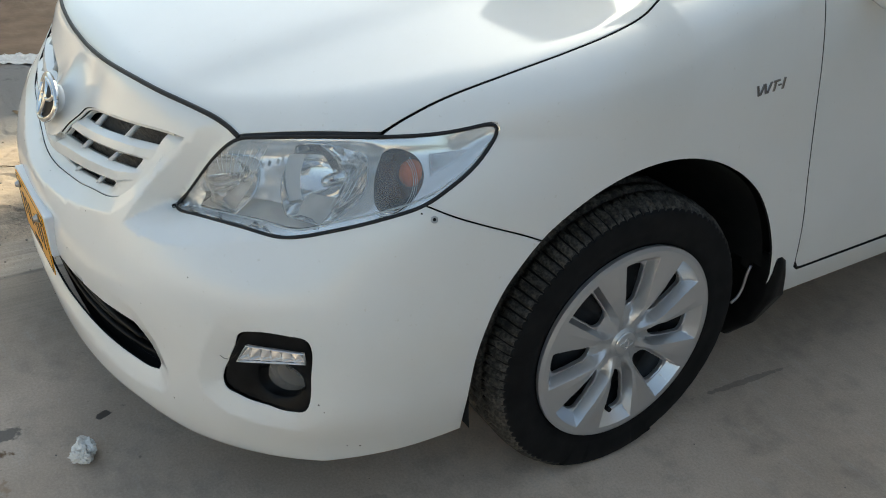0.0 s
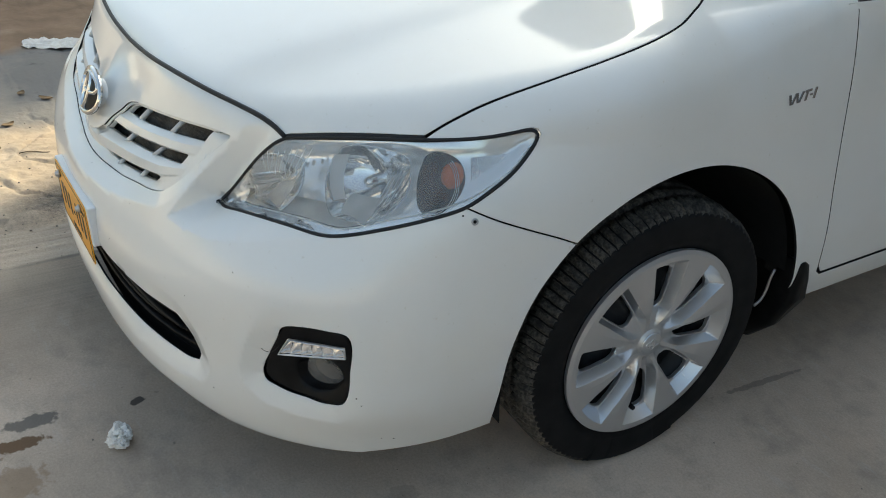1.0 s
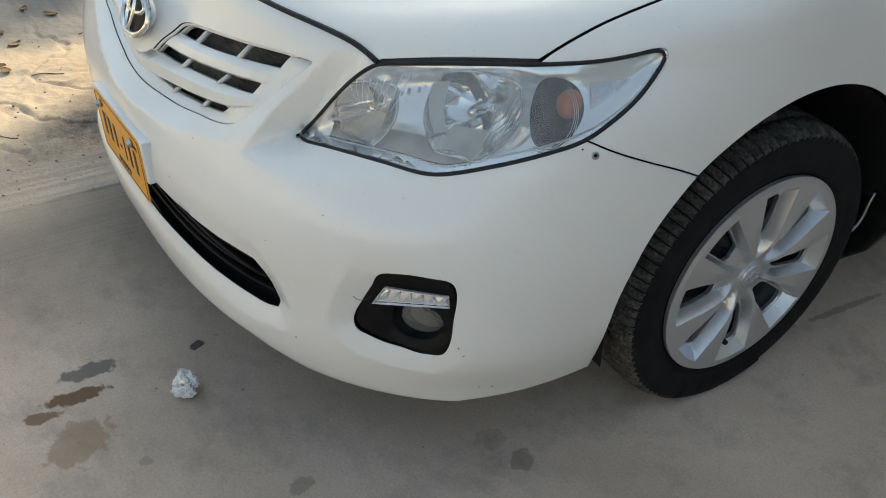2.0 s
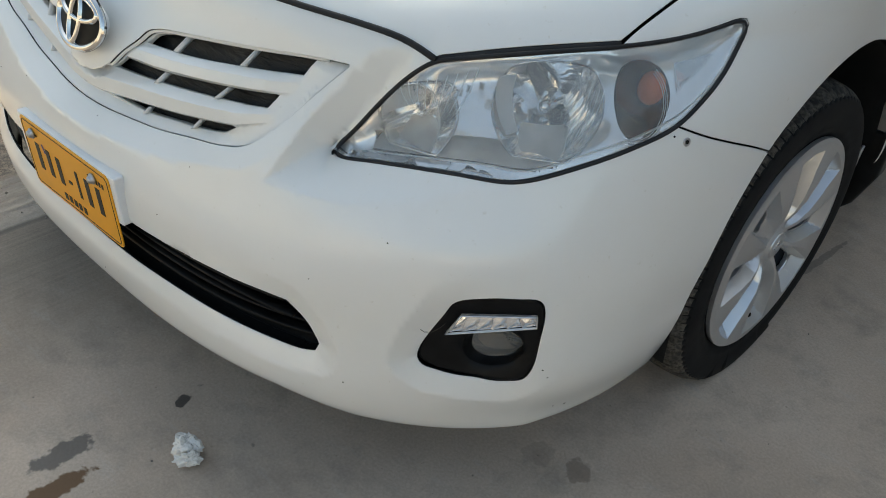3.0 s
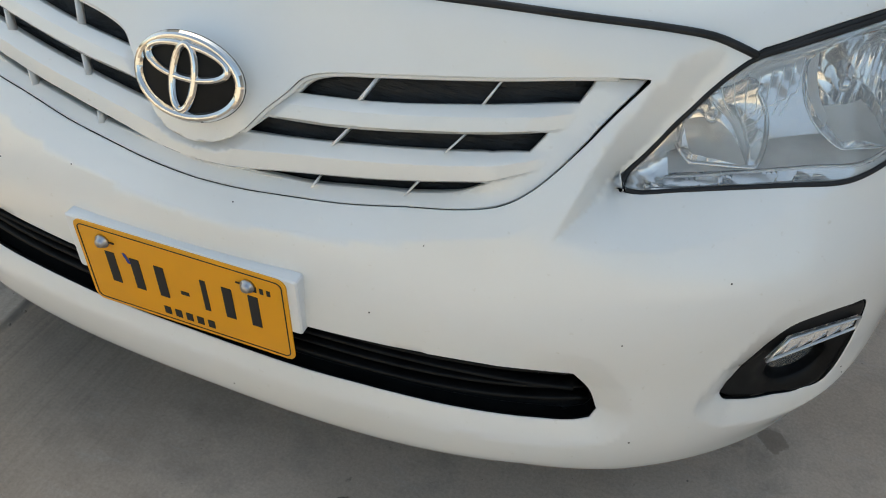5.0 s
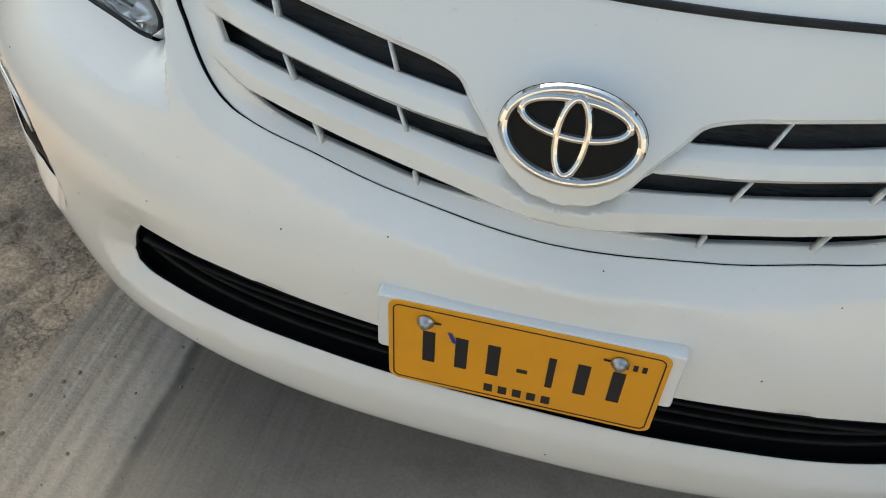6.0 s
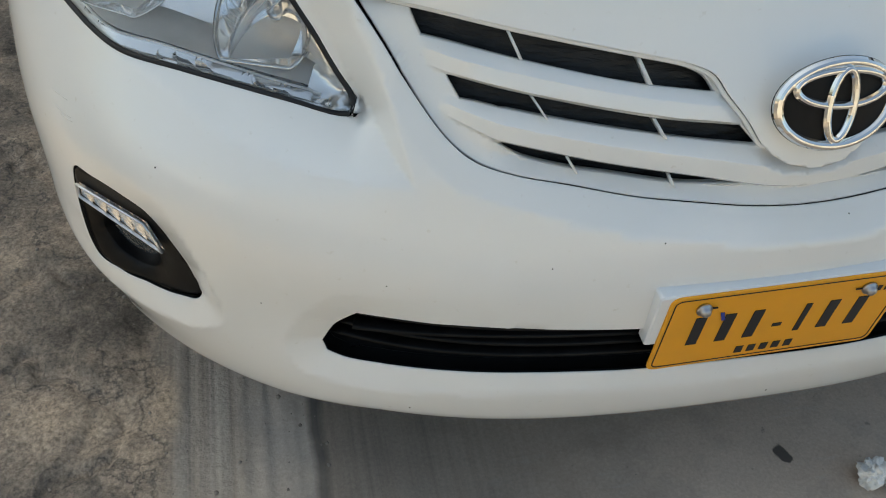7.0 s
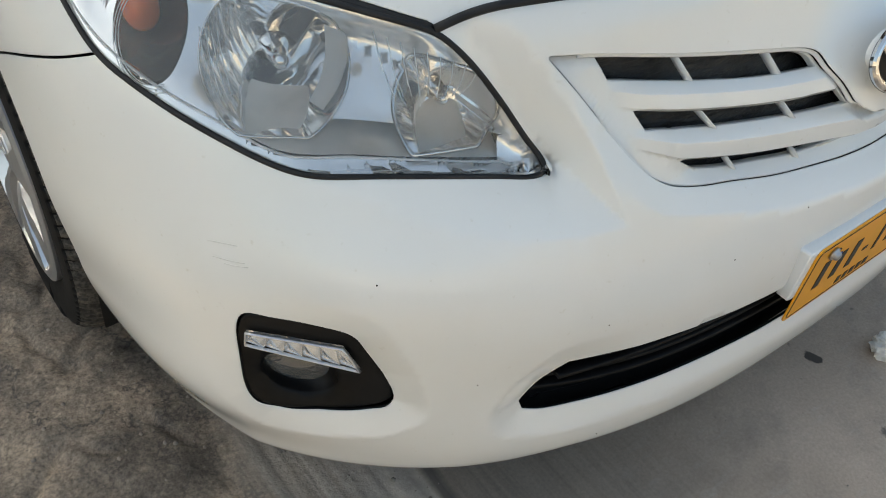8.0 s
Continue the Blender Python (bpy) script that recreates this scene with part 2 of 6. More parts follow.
HEADLIGHT_SINK = ([(36.2, 17.6), (34.3, 16.2), (32.3, 14.0), (30.0, 11.0), (28.6, 9.0), (32.2, 9.6), (35.7, 10.2), (39.0, 10.35), (43.0, 10.25)],
                  [0.0, 0.008, 0.020, 0.042, 0.060, 0.044, 0.028, 0.013, 0.0])
SCOOP_RIDGE = [(35.0, 18.1), (31.6, 16.6), (29.1, 14.2), (26.4, 11.0), (24.9, 8.6), (24.0, 6.9), (27.5, 7.0), (31.5, 7.35), (36.0, 8.3), (40.0, 9.35), (43.0, 10.25)]


def gap_along(q, line, values=None):
    """Distance of the points q to a line, and the value carried at the nearest place."""
    line = np.asarray(line, float)
    values = np.zeros(len(line)) if values is None else np.asarray(values, float)
    best, value = np.full(len(q), 1e9), np.zeros(len(q))
    for a, b, va, vb in zip(line[:-1], line[1:], values[:-1], values[1:]):
        d = b - a
        t = np.clip(((q - a) @ d) / (d @ d), 0, 1)
        gap = np.linalg.norm(q - a - t[:, None] * d, axis=1)
        closer = gap < best
        best, value = np.where(closer, gap, best), np.where(closer, va + (vb - va) * t, value)
    return best, value


def scooped(q):
    """The hollow round the inner corner of the headlight, up to its crisp ridge."""
    near, depth = gap_along(q, *HEADLIGHT_SINK)
    far, _ = gap_along(q, SCOOP_RIDGE)
    hollow = np.array(SCOOP_RIDGE + HEADLIGHT_SINK[0][::-1])
    f = far / np.maximum(near + far, 1e-6)
    f = np.where(f < 0.07, f * f / 0.14, f - 0.035) / 0.965
    return depth * np.where(within(q, np.array(HEADLIGHT)), np.exp(-(near / 6.0) ** 2), np.where(within(q, hollow), f, 0.0))


FOG_SINK = ([(44.1, 2.05), (39.75, 1.4), (39.0, -0.2), (38.0, -2.4), (37.3, -4.9), (38.5, -5.7), (41.7, -6.1), (44.0, -6.2), (45.8, -4.6), (46.0, -2.0)],
            [0.0, 0.006, 0.014, 0.020, 0.020, 0.020, 0.018, 0.014, 0.004, 0.0])
INTAKE_SINK = ([(22.0, -2.15), (26.7, -2.3), (28.2, -4.3), (29.1, -6.4), (28.8, -7.15), (25.4, -7.35), (14.3, -7.0), (0, -7.05)],
               [0.0, 0.006, 0.014, 0.020, 0.020, 0.018, 0.016, 0.016])
low_u = np.linspace(0, 21.3, 36)
low_v = np.polyval(np.polyfit([u * u for u, _ in GROOVE[:7]], [v for _, v in GROOVE[:7]], 2), low_u ** 2)
bend_u = np.linspace(21.3, 25.1, 9)[1:]
bend_v = np.polyval(np.polyfit([19.3, 21.3, 22.9, 25.1], [7.85, low_v[-1], 9.5, 11.6], 2), bend_u)
GRILLE_SINK = (np.stack([np.concatenate([low_u, bend_u]), np.concatenate([low_v, bend_v])], 1),
               np.interp(np.concatenate([low_u, bend_u]), [0, 6.3, 11, 15.3, 19.3, 21.3, 22.9, 25.1], [0.026, 0.025, 0.022, 0.018, 0.014, 0.011, 0.009, 0.005]))


def shaping(turn, z):
    """Hollows and swells of the nose: turn in radians, height in metres."""
    reach = np.interp(turn, TURNS, (0.985, 1.01, 1.05, 1.07, 1.07, 1.035, 0.985, 0.92, 0.886))
    q = np.degrees(np.stack([turn, np.arctan2(z - MID_Z, reach)], 1))
    d = -scooped(q)
    d -= pressed(q, *FOG_SINK, 2.4, FOG, 3.0)
    d -= pressed(q, *INTAKE_SINK, 2.3, INTAKE, 3.0)
    d -= pressed(q, *GRILLE_SINK, 1.5, GROOVE[:-1] + [(u, v - 0.07) for u, v in BROW], 2.5)
    d += 0.032 * bump(turn, z, 0.0, 0.668, 0.08, 0.055)
    lip = np.interp(np.degrees(turn), [0, 25, 32, 70], [0.235, 0.235, 0.214, 0.208])
    d -= 9.0 * np.maximum(lip - z, 0) ** 2
    heel = np.clip((np.degrees(turn) - 46.5) / 14.0, 0, 1)
    d -= 0.035 * heel * np.clip((0.37 - z) / 0.15, 0, 1.2) ** 1.4
    return d


def hood_height(x, y):
    s = y + 0.75
    z = 0.806 + 0.315 * s - 0.08 * s * s - 0.055 * x * x
    ridge = 0.40 + 0.16 * s
    return z + 0.006 * np.tanh((ridge - np.abs(x)) / 0.05)


def outside(p):
    """Signed distance-like field of the body: positive outside."""
    x, y, z = np.abs(p[:, 0]), p[:, 1], p[:, 2]
    ahead = np.maximum(AXIS_Y - y, 0)
    turn = np.arctan2(x, ahead)
    reach = np.where(y < AXIS_Y, np.hypot(x, ahead), x)
    radius = np.einsum("ni,ij,nj->n", cubic(TURNS, turn, True), PLAN, cubic(LEVELS, z, False))
    high = np.maximum(z - 0.79, 0)
    side = np.clip((turn - 0.75) / 0.5, 0, 1)
    back = np.clip((y - 0.05) / 0.25, 0, 1)
    slope = (PLAN[:, -1] - PLAN[:, -2]) / 0.09
    radius = radius + high * np.interp(turn, TURNS, slope) * (1 - side) - side * (1.6 - 1.1 * back) * high ** 2 + shaping(turn, z)
    wall, top = (reach - radius) * 0.9, (z - hood_height(x, y)) * 0.96
    soft = 0.035 + 0.05 * side * (1 - 0.8 * back)
    k = np.maximum(soft - np.abs(wall - top), 0) / soft
    return np.maximum(wall, top) + k * k * soft * 0.25


def meet(start, way, near, far):
    """Where rays from inside leave the body."""
    lo, hi = np.full(len(way), near), np.full(len(way), far)
    for _ in range(34):
        mid = (lo + hi) / 2
        out = outside(start + way * mid[:, None]) > 0
        lo, hi = np.where(out, lo, mid), np.where(out, mid, hi)
    return start + way * ((lo + hi) / 2)[:, None]


def facing(p):
    """Outward normals."""
    e = 0.002
    g = np.stack([outside(p + e * np.eye(3)[k]) - outside(p - e * np.eye(3)[k]) for k in range(3)], 1)
    return g / np.linalg.norm(g, axis=1)[:, None]


def ways(uv):
    """Directions from the middle of the nose: degrees round and degrees up."""
    a, b = np.radians(np.asarray(uv, float)).T
    return np.stack([np.sin(a) * np.cos(b), -np.cos(a) * np.cos(b), np.sin(b)], 1)


def on_nose(uv):
    return meet(np.array([0, AXIS_Y, MID_Z]), ways(uv), 0.1, 2.2)


def on_hood(xy):
    xy = np.asarray(xy, float)
    return meet(np.stack([xy[:, 0], xy[:, 1], np.full(len(xy), 0.5)], 1), np.tile([0.0, 0.0, 1.0], (len(xy), 1)), 0, 0.9)


# ---- panels of the nose ----
from mathutils.geometry import delaunay_2d_cdt

def smooth_line(pts, step, closed=False, sharp=35.0):
    """A line through the points in even steps, rounded but for its sharp corners."""
    p = [np.array(q, float) for q in pts]
    n, out = len(p), []
    for i in range(n if closed else n - 1):
        a, b = p[i], p[(i + 1) % n]
        before = p[i - 1] if closed or i else a
        after = p[(i + 2) % n] if closed or i + 2 < n else b

        def slope(u, v, w):
            d1, d2 = v - u, w - v
            l1, l2 = np.linalg.norm(d1), np.linalg.norm(d2)
            if l1 == 0 or l2 == 0:
                return None
            if np.degrees(np.arccos(np.clip(d1 @ d2 / l1 / l2, -1, 1))) > sharp:
                return None
            return (d1 / l1 + d2 / l2) / 2
        size = np.linalg.norm(b - a)
        ta, tb = slope(before, a, b), slope(a, b, after)
        ta = (b - a) if ta is None else ta * size
        tb = (b - a) if tb is None else tb * size
        k = max(1, round(size / step))
        for j in range(k):
            t = j / k
            out.append(a * (2 * t ** 3 - 3 * t ** 2 + 1) + ta * (t ** 3 - 2 * t * t + t) + b * (3 * t * t - 2 * t ** 3) + tb * (t ** 3 - t * t))
    if not closed:
        out.append(p[-1])
    return np.array(out)


def to_turns(p):
    """Degrees round and up of places seen from the middle of the nose."""
    d = np.asarray(p, float) - [0, AXIS_Y, MID_Z]
    return np.degrees(np.stack([np.arctan2(d[:, 0], -d[:, 1]), np.arctan2(d[:, 2], np.hypot(d[:, 0], d[:, 1]))], 1))


def gap_to(q, lines):
    """Distance of the points q to the nearest of the lines, in degrees."""
    best = np.full(len(q), 1e9)
    for line in lines:
        for a, b in zip(line[:-1], line[1:]):
            d = b - a
            t = np.clip(((q - a) @ d) / max(d @ d, 1e-12), 0, 1)
            best = np.minimum(best, np.linalg.norm(q - a - t[:, None] * d, axis=1))
    return best


def triangulate(points, chains):
    verts, edges = [Vector(p) for p in points], []
    for chain in chains:
        first = len(verts)
        verts += [Vector(p) for p in chain]
        edges += [(first + i, first + i + 1) for i in range(len(chain) - 1)]
    v, _, f, *_ = delaunay_2d_cdt(verts, edges, [], 0, 1e-4)
    return np.array([tuple(p) for p in v]), np.array([tuple(t) for t in f])


def make(name, verts, faces, mat, parent=None, normals=None, label="", rim=None):
    me = bpy.data.meshes.new(name)
    me.from_pydata([tuple(v) for v in verts], [], [tuple(int(i) for i in f) for f in faces])
    me.polygons.foreach_set("use_smooth", [True] * len(me.polygons))
    me.materials.append(mat)
    # inner flanks of the panel edges painted near-black, so the gaps look shaded
    if rim is not None:
        me.materials.append(DARK)
        count, kinds = 0, []
        for f in faces:
            count = 0 if len(f) == 3 else count + 1
            kinds.append(1 if count and count % 2 == 0 else 0)
        me.polygons.foreach_set("material_index", kinds)
    if normals is not None:
        me.normals_split_custom_set_from_vertices([tuple(n) for n in normals])
    ob = new(name, me)
    ob.parent = parent
    return tagged(ob, label)


def part(name, bm, mat, parent, label="", smooth=True):
    """Links a bmesh as one mesh object under a thing or a part."""
    me = bpy.data.meshes.new(name)
    bm.normal_update()
    bm.to_mesh(me)
    bm.free()
    me.polygons.foreach_set("use_smooth", [smooth] * len(me.polygons))
    me.materials.append(mat)
    ob = new(name, me)
    ob.parent = parent
    return tagged(ob, label)


def skin(tris, p, n, gap=0.0018, depth=0.016, seal=None):
    """A panel with rounded edges turned inwards: places, faces and normals."""
    used, inverse = np.unique(tris, return_inverse=True)
    t = inverse.reshape(tris.shape)
    p, n = p[used].copy(), n[used].copy()
    count = {}
    for a, b, c in t:
        for u, v, w in ((a, b, c), (b, c, a), (c, a, b)):
            key = (min(u, v), max(u, v))
            count[key] = None if key in count else (u, v, w)
    rim = [e for e in count.values() if e is not None]
    if seal is not None:
        rim = [e for e in rim if not (seal[used[e[0]]] and seal[used[e[1]]])]
    inward = np.zeros_like(p)
    for u, v, w in rim:
        d = p[v] - p[u]
        k = p[w] - p[u]
        k = k - d * (k @ d) / max(d @ d, 1e-12)
        k /= max(np.linalg.norm(k), 1e-9)
        inward[u] += k
        inward[v] += k
    size = np.linalg.norm(inward, axis=1)
    inward[size > 0] /= size[size > 0][:, None]
    if seal is not None:
        inward[seal[used], 0] = 0
    edge = sorted({i for u, v, _ in rim for i in (u, v)})
    at = {i: len(p) + k for k, i in enumerate(edge)}
    e = np.array(edge, int)
    m = len(e)
    base = p.copy()
    p[e] = base[e] + inward[e] * (gap + 0.0014)
    ring1 = base[e] + inward[e] * gap - n[e] * 0.0016
    ring2 = base[e] + inward[e] * gap - n[e] * depth
    norm1 = n[e] * 0.5 - inward[e]
    verts = np.concatenate([p, ring1, ring2])
    norms = np.concatenate([n, norm1, -inward[e] + n[e] * 1e-3])
    norms /= np.linalg.norm(norms, axis=1)[:, None]
    faces = [tuple(f) for f in t]
    for u, v, _ in rim:
        a1, b1 = at[u], at[v]
        faces.append((v, u, a1, b1))
        faces.append((b1, a1, a1 + m, b1 + m))
    return verts, faces, norms


def mirrored(verts, faces, norms):
    """Both halves of a panel, joined on the middle line."""
    n = len(verts)
    other = np.array([i if abs(v[0]) < 2e-4 else n + i for i, v in enumerate(verts)])
    flip = np.array([-1, 1, 1])
    v = np.concatenate([verts, verts * flip])
    v[:n][np.abs(verts[:, 0]) < 2e-4, 0] = 0
    k = norms.copy()
    k[np.abs(verts[:, 0]) < 2e-4, 0] = 0
    return v, faces + [tuple(other[i] for i in reversed(f)) for f in faces], np.concatenate([k, k * flip])


def both_sides(name, verts, faces, norms, mat, parent, label="", rim=None):
    flip = np.array([-1, 1, 1])
    left = make(name, verts, faces, mat, parent, norms, label, rim)
    right = make(name, verts * flip, [tuple(reversed(f)) for f in faces], mat, parent, norms * flip, label, rim)
    return left, right


SLOT_EDGES = [  # heights of the slots' edges from the lowest to the highest, at the given turns
    ([0, 8, 12.5, 16.8, 19.5, 30], [6.6, 6.97, 7.5, 8.15, 8.75, 12.0]), ([0, 2.9, 6.1, 13.2, 20.2, 30], [6.75, 6.95, 7.45, 8.4, 9.55, 13.0]),
    ([0, 3.7, 10.3, 17.4, 22.7, 30], [9.3, 9.65, 10.35, 11.15, 11.75, 13.4]), ([0, 5.1, 9.3, 16.4, 23.7, 30], [10.8, 11.0, 11.25, 12.1, 12.95, 14.2]),
    ([0, 6.9, 11.7, 19.3, 25.5, 30], [12.6, 12.95, 13.35, 14.25, 14.85, 15.3])]


def slat_swell(q):
    """How far the slats stand out: an upright face with a crisp upper edge, then a face that falls back to the slot above."""
    u, v = q[:, 0], q[:, 1]
    low = np.interp(u, [p[0] for p in GROOVE], [p[1] for p in GROOVE])
    e = [np.interp(u, *line) for line in SLOT_EDGES]
    valley = [np.interp(u, [18.0, 20.5], [-0.015, -0.004]), np.interp(u, [21.5, 23.7], [-0.015, -0.006])]
    marks = [(low, -0.001), (e[0], valley[0]), (e[1], -0.004), (e[1] + 0.10 * (e[2] - e[1]), 0.001), (e[1] + 0.60 * (e[2] - e[1]), 0.002), (e[2], valley[1]),
             (e[3], -0.005), (e[3] + 0.10 * (e[4] - e[3]), 0.0), (e[3] + 0.58 * (e[4] - e[3]), 0.001), (e[4], -0.015), (e[4] + 2.2, -0.007)]
    out = np.full(len(q), -0.001)
    for (v0, h0), (v1, h1) in zip(marks[:-1], marks[1:]):
        t = (v - v0) / np.maximum(v1 - v0, 1e-6)
        out = np.where(t >= 0, h0 + (h1 - h0) * np.clip(t, 0, 1), out)
    ends = np.clip((22.3 + 0.55 * (v - 8.5) - u) / 2.6, 0, 1)
    free = np.clip(gap_to(q, [smooth_line(BROW, 0.5)]) / 0.7, 0, 1)
    out = out * ends - 0.007 * (1 - ends)
    return out * free - 0.013 * (1 - free)


CORE = [np.array(line) for line in (
    smooth_line(HEADLIGHT + HEADLIGHT[:1], 0.5), np.concatenate([smooth_line(FOG, 0.35, True, 60), [FOG[0]]]), smooth_line(INTAKE, 0.4),
    smooth_line(GROOVE, 0.5), smooth_line(BROW, 0.4), smooth_line(HOOD_EDGE, 0.7), smooth_line(FENDER_TOP, 0.8), smooth_line(BUMPER_SIDE, 0.5))]
LOOPS = {"headlight": CORE[0], "fog": CORE[1], "intake": np.concatenate([CORE[2], CORE[2][:1]]),
         "grille": np.concatenate([CORE[3], CORE[4], CORE[3][:1]])}
SLOT_LINES = [smooth_line(s + s[:1], 0.4) for s in SLOTS]


def side_x(y, z):
    """Half the body's width at places on its side."""
    start = np.stack([np.zeros(len(y)), y, z], 1)
    return meet(start, np.tile([1.0, 0.0, 0.0], (len(y), 1)), 0.2, 1.2)


ARCH_ANGLES = np.radians(np.arange(-40, 221, 2.5))


def arch_radius(degrees):
    """The wheel arch is fuller in front of the wheel's top."""
    return np.interp(degrees, [-40, 26, 45, 63, 77, 89, 99, 110, 120, 132, 146, 152, 158, 167, 178, 185, 220],
                     [0.400, 0.397, 0.403, 0.402, 0.404, 0.407, 0.410, 0.414, 0.418, 0.426, 0.430, 0.428, 0.422, 0.410, 0.399, 0.397, 0.40])


ARCH_R = arch_radius(np.degrees(ARCH_ANGLES))
ARCH_YZ = np.stack([ARCH[0] + ARCH_R * np.cos(ARCH_ANGLES), ARCH[1] + ARCH_R * np.sin(ARCH_ANGLES)], 1)
ARCH_LINE = to_turns(side_x(ARCH_YZ[:, 0], ARCH_YZ[:, 1]))
door_yz = smooth_line(DOOR_EDGE, 0.02)
DOOR_LINE = to_turns(side_x(door_yz[:, 0], door_yz[:, 1]))
under = np.arange(0, 118.1, 0.7)
FLOOR_Z = np.interp(under, [0, 30, 40, 45, 50, 54, 58, 62, 68, 80, 118], [0.190, 0.196, 0.199, 0.201, 0.205, 0.208, 0.214, 0.220, 0.235, 0.24, 0.31])
reach = np.interp(np.radians(np.minimum(under, 90)), TURNS, PLAN[:, 0] - 0.015) / np.where(under > 90, np.sin(np.radians(under)), 1)
UNDER_LINE = np.stack([under, -np.degrees(np.arctan((MID_Z - FLOOR_Z) / reach))], 1)
MIDDLE = np.stack([np.zeros(80), np.linspace(UNDER_LINE[0, 1], 20.1, 80)], 1)
grid_u, grid_v = np.meshgrid(np.arange(0.35, 118, 0.62), np.arange(-20, 40, 0.62))
grid = np.stack([grid_u.ravel() + 0.31 * (np.round(grid_v.ravel() / 0.62) % 2), grid_v.ravel()], 1)
for u0, u1, v0, v1, d in ((0.15, 27.0, 5.6, 16.4, 0.27), (27.0, 48.0, -9.0, 12.0, 0.36), (20.0, 27.0, -9.0, 5.6, 0.40)):
    fine_u, fine_v = np.meshgrid(np.arange(u0, u1, d), np.arange(v0, v1, d))
    within_box = (grid[:, 0] > u0 - 0.1) & (grid[:, 0] < u1) & (grid[:, 1] > v0) & (grid[:, 1] < v1)
    grid = np.concatenate([grid[~within_box], np.stack([fine_u.ravel(), fine_v.ravel()], 1)])
sink_line, _ = GRILLE_SINK
BESIDE = []
for d in (0.45, 0.9, 1.4):
    along = np.gradient(sink_line, axis=0)
    along /= np.linalg.norm(along, axis=1)[:, None]
    beside = sink_line + np.stack([along[:, 1], -along[:, 0]], 1) * d
    BESIDE.append(beside[beside[:, 0] > 0.3][:-1])
SLAT_LINES = []
for a, b, share, end in ((1, 2, 0.10, 23.2), (1, 2, 0.60, 23.4), (3, 4, 0.10, 25.2), (3, 4, 0.58, 25.4)):
    us = np.arange(0.4 if a == 1 else 5.9, end, 0.3)
    SLAT_LINES.append(np.stack([us, np.interp(us, *SLOT_EDGES[a]) * (1 - share) + np.interp(us, *SLOT_EDGES[b]) * share], 1))
CHAINS = CORE + SLAT_LINES + [smooth_line(SCOOP_RIDGE[1:-1], 0.5), ARCH_LINE, DOOR_LINE, UNDER_LINE, MIDDLE] + SLOT_LINES + BESIDE
grid = grid[gap_to(grid, CHAINS) > np.where((grid[:, 0] < 27) & (grid[:, 1] > 5.6) & (grid[:, 1] < 16.4), 0.13, np.where((grid[:, 0] > 20) & (grid[:, 0] < 48) & (grid[:, 1] < 12), 0.17, 0.3))]
UV, TRIS = triangulate(grid, CHAINS)
mid = UV[TRIS].mean(1)
place = on_nose(UV)
normal = facing(place)
centre = on_nose(mid)
ON_MIDDLE = UV[:, 0] < 1e-3
in_arch = within(mid, np.concatenate([ARCH_LINE, ARCH_LINE[:1]]))
top_line = np.concatenate([CORE[5], CORE[6]])
above = mid[:, 1] > np.interp(mid[:, 0], np.concatenate([CORE[5][:, 0], CORE[6][:, 0]]), top_line[:, 1])
behind = centre[:, 1] > np.interp(-centre[:, 2], -door_yz[:, 1], door_yz[:, 0])
below = mid[:, 1] < np.interp(mid[:, 0], UNDER_LINE[:, 0], UNDER_LINE[:, 1])
body_skin = ~(in_arch | above | behind | below) & (mid[:, 0] > 0)
inside = {key: within(mid, loop) for key, loop in LOOPS.items()}
holes = inside["headlight"] | inside["fog"] | inside["intake"] | inside["grille"]
side_line = np.concatenate([CORE[7], [[80, 5]]])
is_fender = (mid[:, 0] > 54.9) & (mid[:, 1] > np.interp(mid[:, 0], side_line[:, 0], side_line[:, 1])) | (mid[:, 0] > 50.0) & (mid[:, 1] > 16.5) | (mid[:, 0] > 85)


# ---- the car ----
car = tagged(new("car"), "white four-door sedan with silver hubcaps parked on concrete", "car")
car.empty_display_size = 0.2
FLIP = Matrix.Diagonal((-1, 1, 1, 1))


def tube(line, normals, wide, high, closed=False, seg=8):
    """A rounded strip that follows a line on a surface: places and faces."""
    n = len(line)
    ahead = np.roll(line, -1, 0) - np.roll(line, 1, 0)
    if not closed:
        ahead[0], ahead[-1] = line[1] - line[0], line[-1] - line[-2]
    ahead /= np.linalg.norm(ahead, axis=1)[:, None]
    side = np.cross(ahead, normals)
    side /= np.linalg.norm(side, axis=1)[:, None]
    up = np.cross(side, ahead)
    verts, faces = [], []
    for k in range(seg):
        a = 2 * math.pi * k / seg
        verts.append(line + side * (math.cos(a) * wide) + up * (math.sin(a) * high))
    verts = np.stack(verts, 1).reshape(-1, 3)
    for i in range(n if closed else n - 1):
        j = (i + 1) % n
        for k in range(seg):
            m = (k + 1) % seg
            faces.append((i * seg + k, i * seg + m, j * seg + m, j * seg + k))
    if not closed:
        faces += [tuple(range(seg))[::-1], tuple((n - 1) * seg + k for k in range(seg))]
    return verts, faces


def pair(name, verts, faces, mat, parents, label=""):
    """The same part on the car's left and right."""
    flip = np.array([-1, 1, 1])
    return (make(name, verts, faces, mat, parents[0], None, label),
            make(name, np.asarray(verts) * flip, [tuple(reversed(f)) for f in faces], mat, parents[1], None, label))


